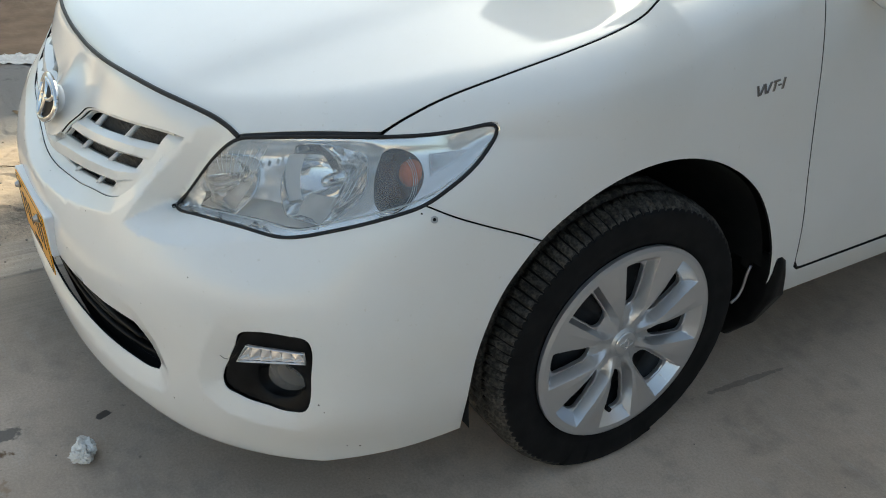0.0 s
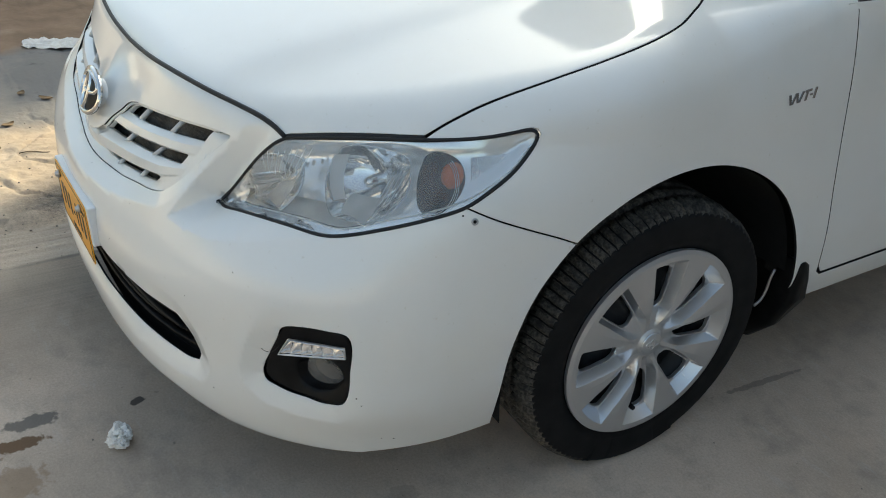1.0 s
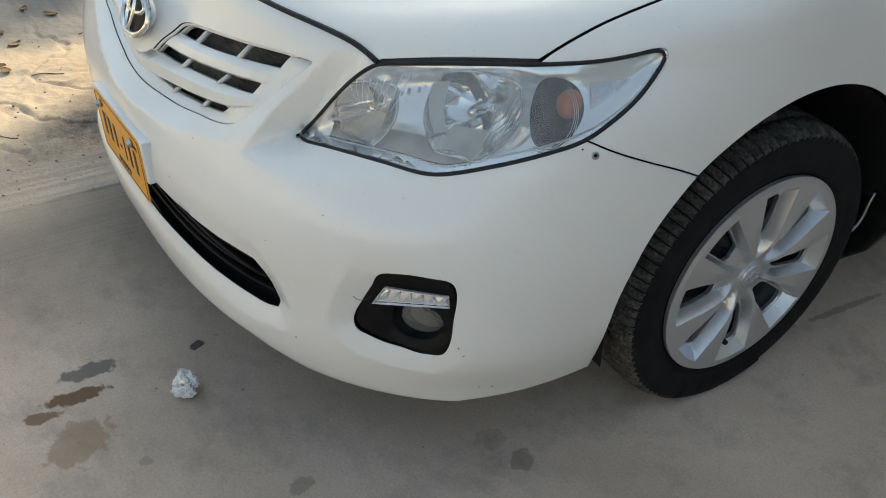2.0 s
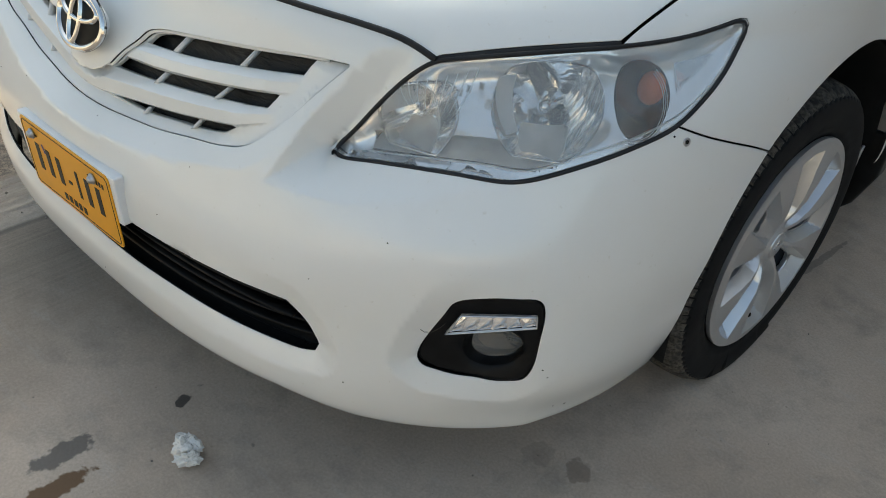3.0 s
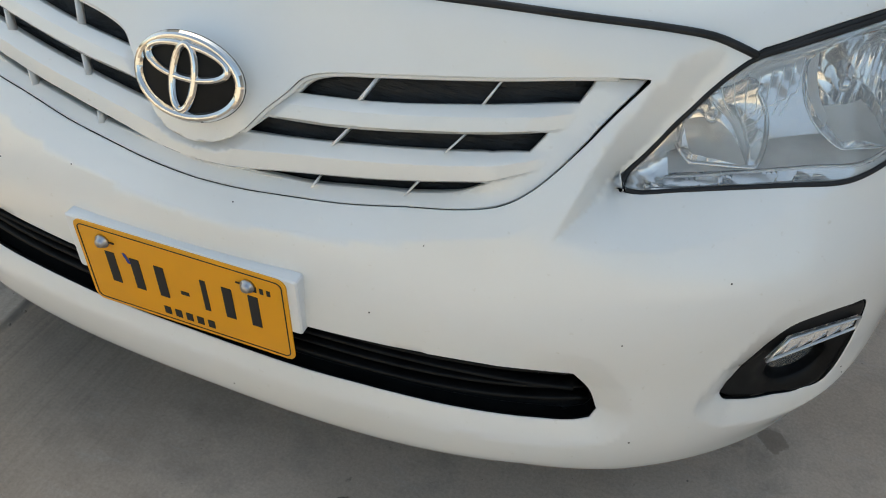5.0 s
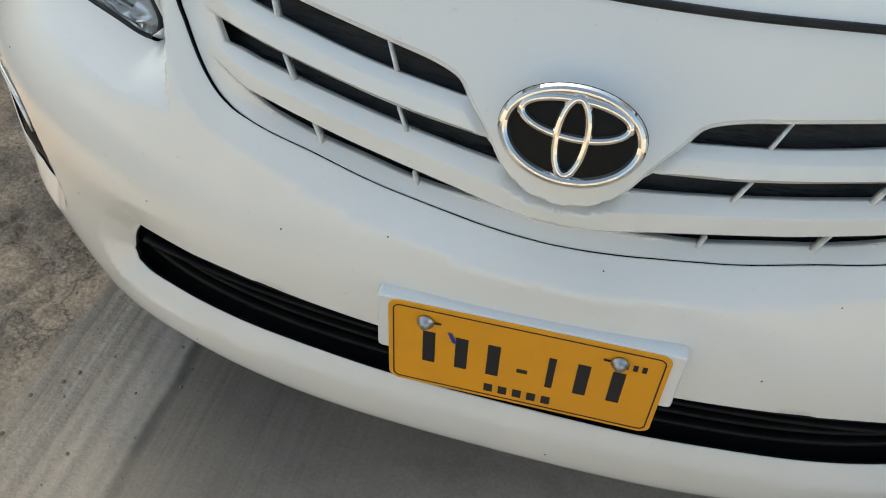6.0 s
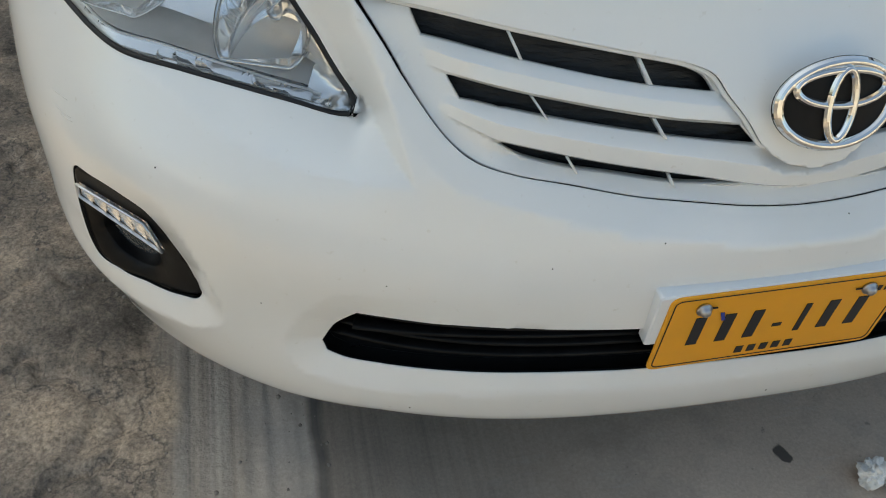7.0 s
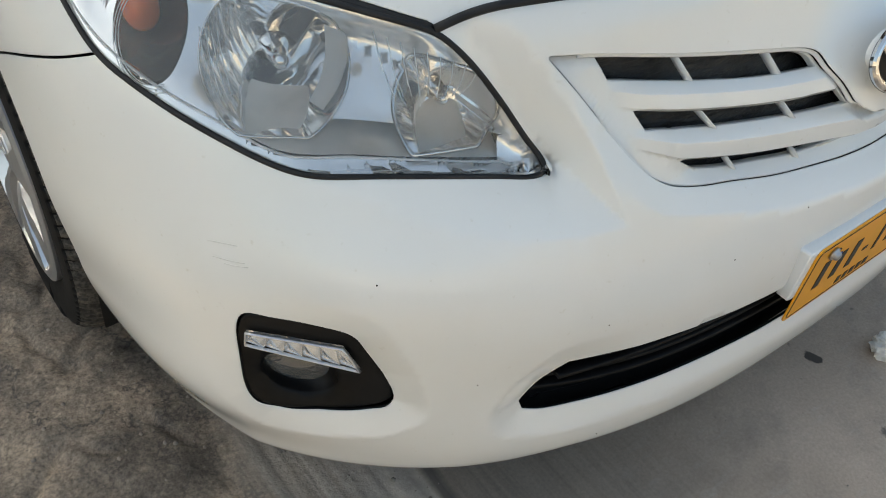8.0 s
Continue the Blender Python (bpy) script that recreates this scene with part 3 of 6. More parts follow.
def strip_on_nose(uv, wide, high, lift=0.0, closed=False, both=False):
    uv = np.asarray(uv, float)
    if both:
        uv = np.concatenate([uv[::-1] * [-1, 1], uv[1:]])
    flat = np.stack([np.abs(uv[:, 0]), uv[:, 1]], 1)
    p = on_nose(flat)
    n = facing(p)
    if closed:
        for _ in range(3):
            p = (np.roll(p, 1, 0) + 2 * p + np.roll(p, -1, 0)) / 4
        for _ in range(12):
            n = np.roll(n, 1, 0) + 2 * n + np.roll(n, -1, 0)
            n /= np.linalg.norm(n, axis=1)[:, None]
    sign = np.where(uv[:, 0] < 0, -1.0, 1.0)[:, None] * [1, 0, 0] + [0, 1, 1]
    return tube((p + n * lift) * sign, n * sign, wide, high, closed)


# bumper, fenders, grille
v, f, n = skin(TRIS[body_skin & ~holes & ~is_fender], place, normal, gap=0.0009, depth=0.007, seal=ON_MIDDLE)
g = mirrored(v, f, n)
bumper = make("front_bumper", g[0], g[1], PAINT, car, g[2], "white painted front bumper with small stone chips", True)
v, f, n = skin(TRIS[body_skin & ~holes & is_fender], place, normal, depth=0.008)
fenders = both_sides("fender", v, f, n, PAINT, car, "white front fender", True)
in_slot = np.zeros(len(mid), bool)
for line in SLOT_LINES:
    in_slot |= within(mid, line)
swell = slat_swell(UV)
v, f, n = skin(TRIS[inside["grille"] & body_skin & ~in_slot], place + normal * swell[:, None], normal, gap=0.0004, depth=0.009, seal=ON_MIDDLE)
g = mirrored(v, f, n)
grille = make("grille", g[0], g[1], PAINT, car, None, "white painted grille with three rows of slots")
slat_uv, half_count = UV[np.unique(TRIS[inside["grille"] & body_skin & ~in_slot])], len(v)
tri_faces = np.array([t for t in g[1] if len(t) == 3])
base_uv = slat_uv[tri_faces % half_count]
at = (base_uv * 0.75 + base_uv.mean(1, keepdims=True) * 0.25).reshape(-1, 2)
rise_u = (slat_swell(at + [0.03, 0]) - slat_swell(at - [0.03, 0])) / 0.06 * 57.3
rise_v = (slat_swell(at + [0, 0.03]) - slat_swell(at - [0, 0.03])) / 0.06 * 57.3
east = ways(at + [90, 0]) * [1, 1, 0]
up = np.array([0.0, 0.0, 1.0])
sign = np.where(tri_faces.reshape(-1) >= half_count, -1.0, 1.0)[:, None] * [1, 0, 0] + [0, 1, 1]
bent = n[tri_faces.reshape(-1) % half_count] - east * rise_u[:, None] - up * rise_v[:, None]
bent = (bent / np.linalg.norm(bent, axis=1)[:, None]) * sign
bent = iter(bent)
corner_normals = []
for face in grille.data.polygons:
    corner_normals += [tuple(next(bent)) if len(face.vertices) == 3 else tuple(face.normal) for _ in face.vertices]
grille.data.normals_split_custom_set(corner_normals)
DIVIDERS = [(12.3, 14.85, 11.3, 13.3), (20.6, 15.8, 19.5, 14.25), (10.7, 11.35, 9.8, 10.1), (18.5, 12.3, 17.4, 11.05), (9.0, 7.55, 8.6, 6.85), (15.8, 8.7, 15.0, 7.7)]
for u1, v1, u2, v2 in DIVIDERS:
    p = on_nose([(u1, v1), (u2, v2)])
    k = facing(p)
    across = np.array([0.0013, 0, 0])
    ring = [p[0] - k[0] * 0.008, p[1] - k[1] * 0.004, p[1] - k[1] * 0.016, p[0] - k[0] * 0.020]
    verts = [q - across for q in ring] + [q + across for q in ring]
    pair("divider", np.array(verts), [(0, 1, 2, 3), (7, 6, 5, 4), (0, 4, 5, 1), (1, 5, 6, 2), (2, 6, 7, 3), (3, 7, 4, 0)], WHITE_PLASTIC, (grille, grille))

v, f = strip_on_nose(CORE[4][(CORE[4][:, 0] > 3.0) & (CORE[4][:, 0] < 28)], 0.0035, 0.003, -0.0075)
pair("brow_flange", v, f, PAINT, (grille, grille), "white flange behind the brow")
v, f, n = skin(TRIS[inside["grille"] & body_skin], place - normal * 0.034, normal, gap=0.0, depth=0.004, seal=ON_MIDDLE)
g = mirrored(v, f, n)
make("radiator_screen", g[0], g[1], SCREEN, grille, g[2], "dark uneven screen behind the slots")

# hood
xs, ys = np.meshgrid(np.arange(0.012, 0.80, 0.016), np.arange(-0.80, 0.30, 0.016))
hood_pts = np.stack([xs.ravel(), ys.ravel()], 1)
BROW_TOP = smooth_line([(36.3, 17.95), (41.5, 18.95), (45.2, 19.45), (50.3, 19.9)], 0.5)
front = on_nose(np.concatenate([CORE[5], BROW_TOP[1:], CORE[6][1:-14]]))[:, :2]
front[0, 0] = 0
rear = smooth_line([tuple(front[-1]), (0.64, 0.17), (0.5, 0.15), (0.3, 0.11), (0, 0.09)], 0.015)
loop = np.concatenate([front, rear[1:], [[0, y] for y in np.arange(0.07, -0.77, -0.016)], front[:1]])
hood_pts = hood_pts[(gap_to(hood_pts, [loop]) > 0.007)]
hv, ht = triangulate(hood_pts, [loop])
ht = ht[within(hv[ht].mean(1), loop)]
hp = on_hood(hv)
v, f, n = skin(ht, hp, facing(hp), gap=0.0024, seal=hv[:, 0] < 1e-4)
h = mirrored(v, f, n)
hood = make("hood", h[0], h[1], PAINT, car, h[2], "white hood with a dark rubber seal along its edge", True)
v, f = strip_on_nose(CORE[5], 0.0045, 0.004, 0.0, both=True)
make("front_seal", v, f, GASKET, hood, None, "black rubber seal")
v, f = strip_on_nose(BROW_TOP - [0, 0.1], 0.0045, 0.004, -0.004)
pair("side_seal", v, f, GASKET, (hood, hood), "black rubber seal")

# near-black sheet added behind the openings, their dark inside put into the colour
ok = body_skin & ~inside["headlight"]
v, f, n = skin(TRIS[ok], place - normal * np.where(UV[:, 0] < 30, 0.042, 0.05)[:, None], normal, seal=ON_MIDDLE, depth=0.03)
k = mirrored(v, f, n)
make("inner_shade_shell", k[0], k[1], DARK, car, k[2], "near-black sheet added behind the openings for their shade")


# ---- headlights ----
def oval(u0, v0, ru, rv, count=48, flat=None):
    a = np.linspace(0, 2 * math.pi, count + 1)
    q = np.stack([u0 + ru * np.cos(a), v0 + rv * np.sin(a)], 1)
    if flat is not None:
        q[:, 1] = np.maximum(q[:, 1], flat)
    return q


LOW_BEAM, HIGH_BEAM, SIGNAL = oval(44.2, 14.7, 4.1, 3.5, 120, 11.6), oval(35.0, 12.9, 2.8, 2.8, 96, 10.85), oval(51.5, 15.8, 2.35, 2.7, 72)
outline = CORE[0]
LEDGE = smooth_line([(60.4, 19.6), (58.8, 17.6), (56.3, 15.6), (54.6, 14.6), (51.4, 13.35), (47.5, 12.15), (43.8, 10.95), (40.1, 10.95), (36.8, 10.65), (33.4, 10.2), (31.0, 9.9)], 0.4)
pts = np.stack([a.ravel() for a in np.meshgrid(np.arange(28, 62.5, 0.3), np.arange(8.5, 22, 0.3))], 1)
pts = pts[within(pts, outline) & (gap_to(pts, [outline, LOW_BEAM, HIGH_BEAM, SIGNAL]) > 0.16)]
floor_edge = np.stack([np.linspace(31.8, 47.2, 90), np.interp(np.linspace(31.8, 47.2, 90), LEDGE[::-1, 0], LEDGE[::-1, 1]) + 1.4], 1)
mu, mt = triangulate(pts[gap_to(pts, [floor_edge]) > 0.12], [outline, LOW_BEAM, HIGH_BEAM, SIGNAL, floor_edge])
mm = mu[mt].mean(1)
over_floor = (mm[:, 0] > 31.8) & (mm[:, 0] < 47.2) & (mm[:, 1] < np.interp(mm[:, 0], LEDGE[::-1, 0], LEDGE[::-1, 1]) + 1.4) & (mm[:, 1] > np.interp(mm[:, 0], LEDGE[::-1, 0], LEDGE[::-1, 1]))
mt = mt[within(mm, outline) & ~within(mm, LOW_BEAM) & ~within(mm, HIGH_BEAM) & ~within(mm, SIGNAL) & ~over_floor]


def even_base(sample, degree):
    """A smooth polynomial sheet y(x, z) through a stretch of the nose."""
    p = on_nose(sample)
    powers = [(i, j) for i in range(degree + 1) for j in range(degree + 1 - i)]
    x0, z0 = p[:, 0].mean(), p[:, 2].mean()
    terms = lambda q: np.stack([(q[:, 0] - x0) ** i * (q[:, 2] - z0) ** j for i, j in powers], 1)
    fit = np.linalg.lstsq(terms(p), p[:, 1], rcond=None)[0]

    def base(uv):
        q = on_nose(uv)
        q[:, 1] = terms(q) @ fit
        return q
    return base


lamp_base = even_base(mu, 3)


def sunk(q, deep):
    """Places behind the lens, deep metres back into the lamp."""
    return lamp_base(np.asarray(q, float)) + np.array([-0.28, 0.95, 0.0]) * np.reshape(deep, (-1, 1))


def mask_place(q):
    """The bright mask behind the lens, falling away smoothly from the edge."""
    t = np.clip(gap_to(q, [outline]) / 2.6, 0, 1)
    near = np.exp(-(t / 0.35) ** 2)[:, None]
    body = on_nose(q) + np.array([-0.28, 0.95, 0.0]) * 0.004
    shallow = np.interp(q[:, 0], [47.5, 50.0], [1.0, 0.3])
    return body * near + sunk(q, 0.008 + (0.010 + 0.0045 * np.clip(q[:, 1] - 10.5, 0, 9)) * shallow * t * t * (3 - 2 * t)) * (1 - near)


mp = mask_place(mu)
used, inv = np.unique(mt, return_inverse=True)
headlights = pair("headlight", mp[used], inv.reshape(mt.shape), HOUSING, (car, car), "clear headlight with chrome reflectors and a black rubber seal")


def bowl(name, ring_uv, vertex, rings, flutes, mat, label="", even_sided=False):
    """A dish from its rim on the mask back to its middle, with upright flutes on its outer side."""
    rim = mask_place(ring_uv[:-1])
    v0 = np.array(vertex)
    n = len(rim)
    verts, faces = [v0], []
    lateral = (rim - v0) * [1, 0, 1]
    curve = 0.8 * np.mean(v0[1] - rim[:, 1]) / np.mean((lateral ** 2).sum(1))
    for r in range(1, rings):
        s = r / (rings - 1)
        p = v0 + lateral * s
        p[:, 1] = np.maximum(v0[1] - curve * ((lateral * s) ** 2).sum(1), rim[:, 1] + 0.002)
        if even_sided:
            p[:, 1] = v0[1] + (rim[:, 1] - v0[1]) * s * s
        if flutes:
            p[:, 1] -= 0.0018 * min(1, s / 0.3) * np.abs(np.sin(math.pi * (p[:, 0] - v0[0]) / flutes)) * np.clip((p[:, 0] - v0[0] - 0.008) / 0.008, 0, 1)
        verts += list(p)
    verts += list(rim)
    for i in range(n):
        j = (i + 1) % n
        faces.append((0, 1 + i, 1 + j))
        for r in range(rings - 1):
            faces.append((1 + r * n + i, 1 + (r + 1) * n + i, 1 + (r + 1) * n + j, 1 + r * n + j))
    return pair(name, np.array(verts), [tuple(reversed(q)) for q in faces], mat, headlights, label)


bowl("low_beam_reflector", LOW_BEAM, (0.668, -0.545, 0.704), 44, 0.012, SILVER, "smooth chrome reflector with a fluted side")
bowl("high_beam_reflector", HIGH_BEAM, (0.548, -0.655, 0.672), 36, 0, SILVER, "chrome reflector")
bowl("turn_signal", SIGNAL, tuple(sunk([(51.2, 15.7)], [0.062])[0]), 24, 0, DIMMED_DISH, "turn signal dish with dark reflections put into its colour", True)


def ribbon(a, b, steps=1):
    """A sheet between two lines of equal length: places and faces."""
    n = len(a)
    verts = np.concatenate([a * (1 - r / steps) + b * (r / steps) for r in range(steps + 1)])
    return verts, [(r * n + i, r * n + i + 1, (r + 1) * n + i + 1, (r + 1) * n + i) for r in range(steps) for i in range(n - 1)]


def even(line, count):
    """The line in equal steps."""
    line = np.asarray(line, float)
    d = np.concatenate([[0], np.cumsum(np.linalg.norm(np.diff(line, axis=0), axis=1))])
    t = np.linspace(0, d[-1], count)
    return np.stack([np.interp(t, d, line[:, k]) for k in range(2)], 1)


# bright rings round the dishes
for line, thick in ((LOW_BEAM, 0.0016), (HIGH_BEAM, 0.0028)):
    p = mask_place(line[:-1])
    pair("reflector_ring", *tube(p, facing(p), thick, thick, True), CHROME, headlights)

# faceted chrome strip along the lower edge
low = even(smooth_line([(60.6, 19.3), (59.3, 17.5), (56.7, 15.3), (54.9, 14.05), (51.6, 12.8), (47.6, 11.5), (43.4, 10.35), (38.8, 10.25), (35.6, 10.05), (32.2, 9.65), (30.2, 9.4)], 0.4), 61)
high = even(LEDGE, 61)
facet = random.Random(11)
verts, faces = [], []
for i in range(0, 60, 2):
    q = np.array([low[i], low[i + 2], high[i + 2], high[i]])
    tip, sag = facet.uniform(-0.006, 0.006), facet.uniform(-0.003, 0.006)
    p = on_nose(q) + np.array([-0.28, 0.95, 0.0]) * np.array([[0.003], [0.003], [0.012 + sag + tip], [0.012 + sag - tip]])
    o = len(verts)
    verts += list(p)
    faces.append((o, o + 1, o + 2, o + 3))
strips = pair("chrome_strip", np.array(verts), faces, CHROME, headlights, "faceted chrome strip")
p = on_nose(LEDGE) + np.array([-0.28, 0.95, 0.0]) * 0.006
k = facing(p)
pair("trim_line", *tube(p, k, 0.0015, 0.0015), WHITE_PLASTIC, headlights)

# frosted fin and ribbed outer reflector
a, b = smooth_line([(40.4, 16.4), (40.3, 15.0), (40.7, 13.6), (41.4, 12.5)], 0.3), smooth_line([(41.4, 16.4), (41.2, 15.0), (41.4, 13.6), (41.9, 12.5)], 0.3)
k = min(len(a), len(b))
a, b = even(a, k), even(b, k)
pair("frosted_fin", *ribbon(sunk(a, np.full(k, 0.034)), sunk(b, np.full(k, 0.050)), 4), FROST, headlights, "frosted grey fin beside the bulb")
us, vs = np.meshgrid(np.linspace(0, 1, 181), np.linspace(0, 1, 9))
corner = np.array([(54.5, 15.2), (57.6, 16.0), (59.4, 19.0), (54.4, 18.2)])
q = (corner[0] * ((1 - us) * (1 - vs))[..., None] + corner[1] * (us * (1 - vs))[..., None] + corner[2] * (us * vs)[..., None] + corner[3] * ((1 - us) * vs)[..., None]).reshape(-1, 2)
deep = 0.016 + 0.0030 * np.abs(np.sin(np.linspace(0, 1, 181) * math.pi * 22))
p = sunk(q, np.tile(deep, 9))
pair("ribbed_reflector", p, [(r * 181 + i, r * 181 + i + 1, (r + 1) * 181 + i + 1, (r + 1) * 181 + i) for r in range(8) for i in range(180)], SILVER, headlights, "finely ribbed chrome reflector")

# fine moulded ribs on the inside of the lens
RIBS = [[(51.5 + 2.35 * k * math.cos(a), 15.8 + 2.7 * k * math.sin(a)) for a in np.radians(np.arange(50, -116, -15))] for k in (0.95, 1.02, 1.09)]
RIBS += [[(47.0 + d, 13.5), (47.7 + d, 15.0), (48.3 + d, 16.6)] for d in (-0.35, 0.0, 0.35, 0.7)]
RIBS += [[(33.6 + 0.75 * i, 15.7 + 0.22 * i), (34.0 + 0.60 * i, 14.9 + 0.05 * i), (34.6 + 0.45 * i, 14.3 - 0.02 * i)] for i in range(9)]
for line in RIBS:
    line = smooth_line(line, 0.3)
    p = on_nose(line)
    p = p - facing(p) * 0.0015
    pair("lens_rib", *tube(p, facing(p), 0.0005, 0.0005, False, 5), LENS_RIB, headlights)


def lathe(profile, seg=24):
    """A turned body about z: places and faces from (radius, height) pairs."""
    verts, faces = [], []
    for r, z in profile:
        for k in range(seg):
            a = 2 * math.pi * k / seg
            verts.append((r * math.cos(a), r * math.sin(a), z))
    for i in range(len(profile) - 1):
        for k in range(seg):
            m = (k + 1) % seg
            faces.append((i * seg + k, i * seg + m, (i + 1) * seg + m, (i + 1) * seg + k))
    faces += [tuple(reversed(range(seg))), tuple((len(profile) - 1) * seg + k for k in range(seg))]
    return np.array(verts), faces


def moved(verts, m):
    r, t = np.array(m.to_3x3()), np.array(m.translation)
    return np.asarray(verts) @ r.T + t


for name, at, size, mat in (("low_beam_bulb", (0.676, -0.550, 0.705), 1.0, BULB), ("high_beam_bulb", (0.549, -0.656, 0.674), 0.7, BULB)):
    s = size
    v, f = lathe([(0.016 * s, 0), (0.016 * s, 0.006 * s), (0.011 * s, 0.008 * s), (0.0105 * s, 0.030 * s), (0.008 * s, 0.038 * s), (0.003 * s, 0.041 * s)], 20)
    pair(name, moved(v, pose(*at, 90, 0, 12)), f, mat, headlights)
v, f = lathe([(0.006, -0.028), (0.012, -0.022), (0.0175, -0.008), (0.0185, 0.0), (0.0165, 0.009), (0.010, 0.0165), (0.002, 0.019)], 20)
pair("signal_bulb", moved(v * [1, 1.25, 1], pose(*sunk([(52.0, 16.1)], [0.034])[0], 90, 0, 15)), f, RED_BULB, headlights, "orange bulb of the turn signal")
# satin floor under the dishes, from the ledge back into the dishes
us = np.linspace(31.6, 47.4, 64)
shelf_v = np.interp(us, LEDGE[::-1, 0], LEDGE[::-1, 1]) + 0.15
front_edge = sunk(np.stack([us, shelf_v], 1), np.full(64, 0.007))
rows = [front_edge + np.array([-0.28, 0.95, 0.0]) * (0.082 * r / 8) + np.array([0, 0, 0.027 * r / 8]) for r in range(9)]
pair("lower_floor", np.concatenate(rows), [(r * 64 + i, r * 64 + i + 1, (r + 1) * 64 + i + 1, (r + 1) * 64 + i) for r in range(8) for i in range(63)], SATIN, headlights, "satin grey floor of the headlight")
v, f, n = skin(TRIS[inside["headlight"]], place + normal * 0.001, normal, gap=0.0035, depth=0.004)
lenses = both_sides("lens", v, f, n, LENS, None, "clear slightly hazy plastic lens")
lenses[0].data.materials[0] = LENS_WORN_BRIGHT
for ob, parent in zip(lenses, headlights):
    ob.parent = parent
    ob.visible_shadow = False
v, f = strip_on_nose(outline[:-1], 0.0033, 0.0034, -0.0015, closed=True)
pair("seal", v, f, GASKET, headlights, "black rubber seal")

# ---- fog lamps ----
LAMP = oval(42.5, -3.35, 2.2, 1.85, 40)
fo = CORE[1]
pts = np.stack([a.ravel() for a in np.meshgrid(np.arange(37, 46.4, 0.3), np.arange(-6.5, 2, 0.3))], 1)
pts = pts[within(pts, fo) & (gap_to(pts, [fo, LAMP]) > 0.15)]
fu, ft = triangulate(pts, [fo, LAMP])
fm = fu[ft].mean(1)
ft = ft[within(fm, fo) & ~within(fm, LAMP)]
fog_base = even_base(fo[:-1], 2)
fp = fog_base(fu)
fk = np.tile(np.array([0.62, -0.78, 0.06]), (len(fp), 1))
dish = np.clip(1 - gap_to(fu, [LAMP]) / 1.6, 0, 1) ** 2
v, f, n = skin(ft, fp - fk * (0.003 + 0.010 * dish)[:, None], fk, gap=0.0, depth=0.02)
fogs = pair("fog_lamp", v, f, BLACK, (car, car), "black fog lamp surround with a daytime running light")
rim = fog_base(LAMP[:-1])
lk = np.tile(np.array([0.62, -0.78, 0.06]), (len(rim), 1))
rim = rim - lk * 0.014
base = rim.mean(0)
rings = [rim, rim * 0.94 + base * 0.06 + np.array([-0.003, 0.008, 0]), rim * 0.86 + base * 0.14 + np.array([-0.004, 0.013, 0])]
m = len(rim)
pair("lamp_tunnel", np.concatenate(rings), [(r * m + i, r * m + (i + 1) % m, (r + 1) * m + (i + 1) % m, (r + 1) * m + i) for r in range(2) for i in range(m)], BLACK, fogs)
lens_ring = [rings[2] * (1 - s) + (rings[2].mean(0) + np.array([0.002, -0.006, 0])) * s for s in (0, 0.4, 0.75)]
verts = np.concatenate(lens_ring + [[rings[2].mean(0) + np.array([0.002, -0.007, 0])]])
faces = [(r * m + i, r * m + (i + 1) % m, (r + 1) * m + (i + 1) % m, (r + 1) * m + i) for r in range(2) for i in range(m)] + [(2 * m + i, 2 * m + (i + 1) % m, 3 * m) for i in range(m)]
pair("fog_glass", verts, faces, FOG_GLASS, fogs, "dusty brownish fog lamp glass")
pair("fog_reflector", verts + np.array([-0.004, 0.018, 0]), faces, FOG_BACK, fogs)
LED = fog_base([(45.5, 0.65), (40.15, 0.25), (39.2, -1.65), (45.5, -0.40)])
led_out = np.cross(LED[1] - LED[0], LED[3] - LED[0])
led_out /= -np.linalg.norm(led_out) * np.sign(led_out[1])
LED = LED + led_out * 0.004 - led_out * ((LED - LED.mean(0)) @ led_out)[:, None]


def led_at(s, t, lift=0.0):
    """A place on the flat strip of the running light."""
    return (LED[0] * (1 - s) + LED[1] * s) * (1 - t) + (LED[3] * (1 - s) + LED[2] * s) * t + led_out * lift


rim = [(s, 0) for s in np.linspace(0, 1, 12)] + [(1, t) for t in (0.33, 0.66)] + [(s, 1) for s in np.linspace(1, 0, 12)] + [(0, t) for t in (0.66, 0.33)]
p = np.array([led_at(s, t) for s, t in rim])
led_rims = pair("led_rim", *tube(p, np.tile(led_out, (len(p), 1)), 0.0014, 0.0022, True), CAP, fogs, "grey rim of the daytime running light")
back = np.array([led_at(s, t, -0.0045) for s, t in ((0, 0), (1, 0), (1, 1), (0, 1))])
pair("led_back", back, [(0, 1, 2, 3)], LED_CELL, fogs)
for c in range(6):
    a, b = (c + 0.02) / 6, (c + 0.98) / 6
    lean = 0.45 / 6
    q = [led_at(min(a + lean, 0.99), 0.06, -0.001), led_at(min(b + lean, 0.99), 0.06, -0.0035), led_at(b, 0.94, -0.001), led_at(a, 0.94, -0.0035), led_at(a * 0.4 + b * 0.6 + lean / 2, 0.45 + 0.1 * (c % 2), 0.0015), led_at(a * 0.75 + b * 0.25, 0.75, -0.004)]
    cells = pair("led_cell", np.array(q), [(0, 1, 4), (1, 2, 4), (2, 5, 4), (2, 3, 5), (3, 0, 5), (0, 4, 5)], LED_CELL, fogs)
    for ob in cells:
        ob.data.polygons.foreach_set("use_smooth", [False] * len(ob.data.polygons))

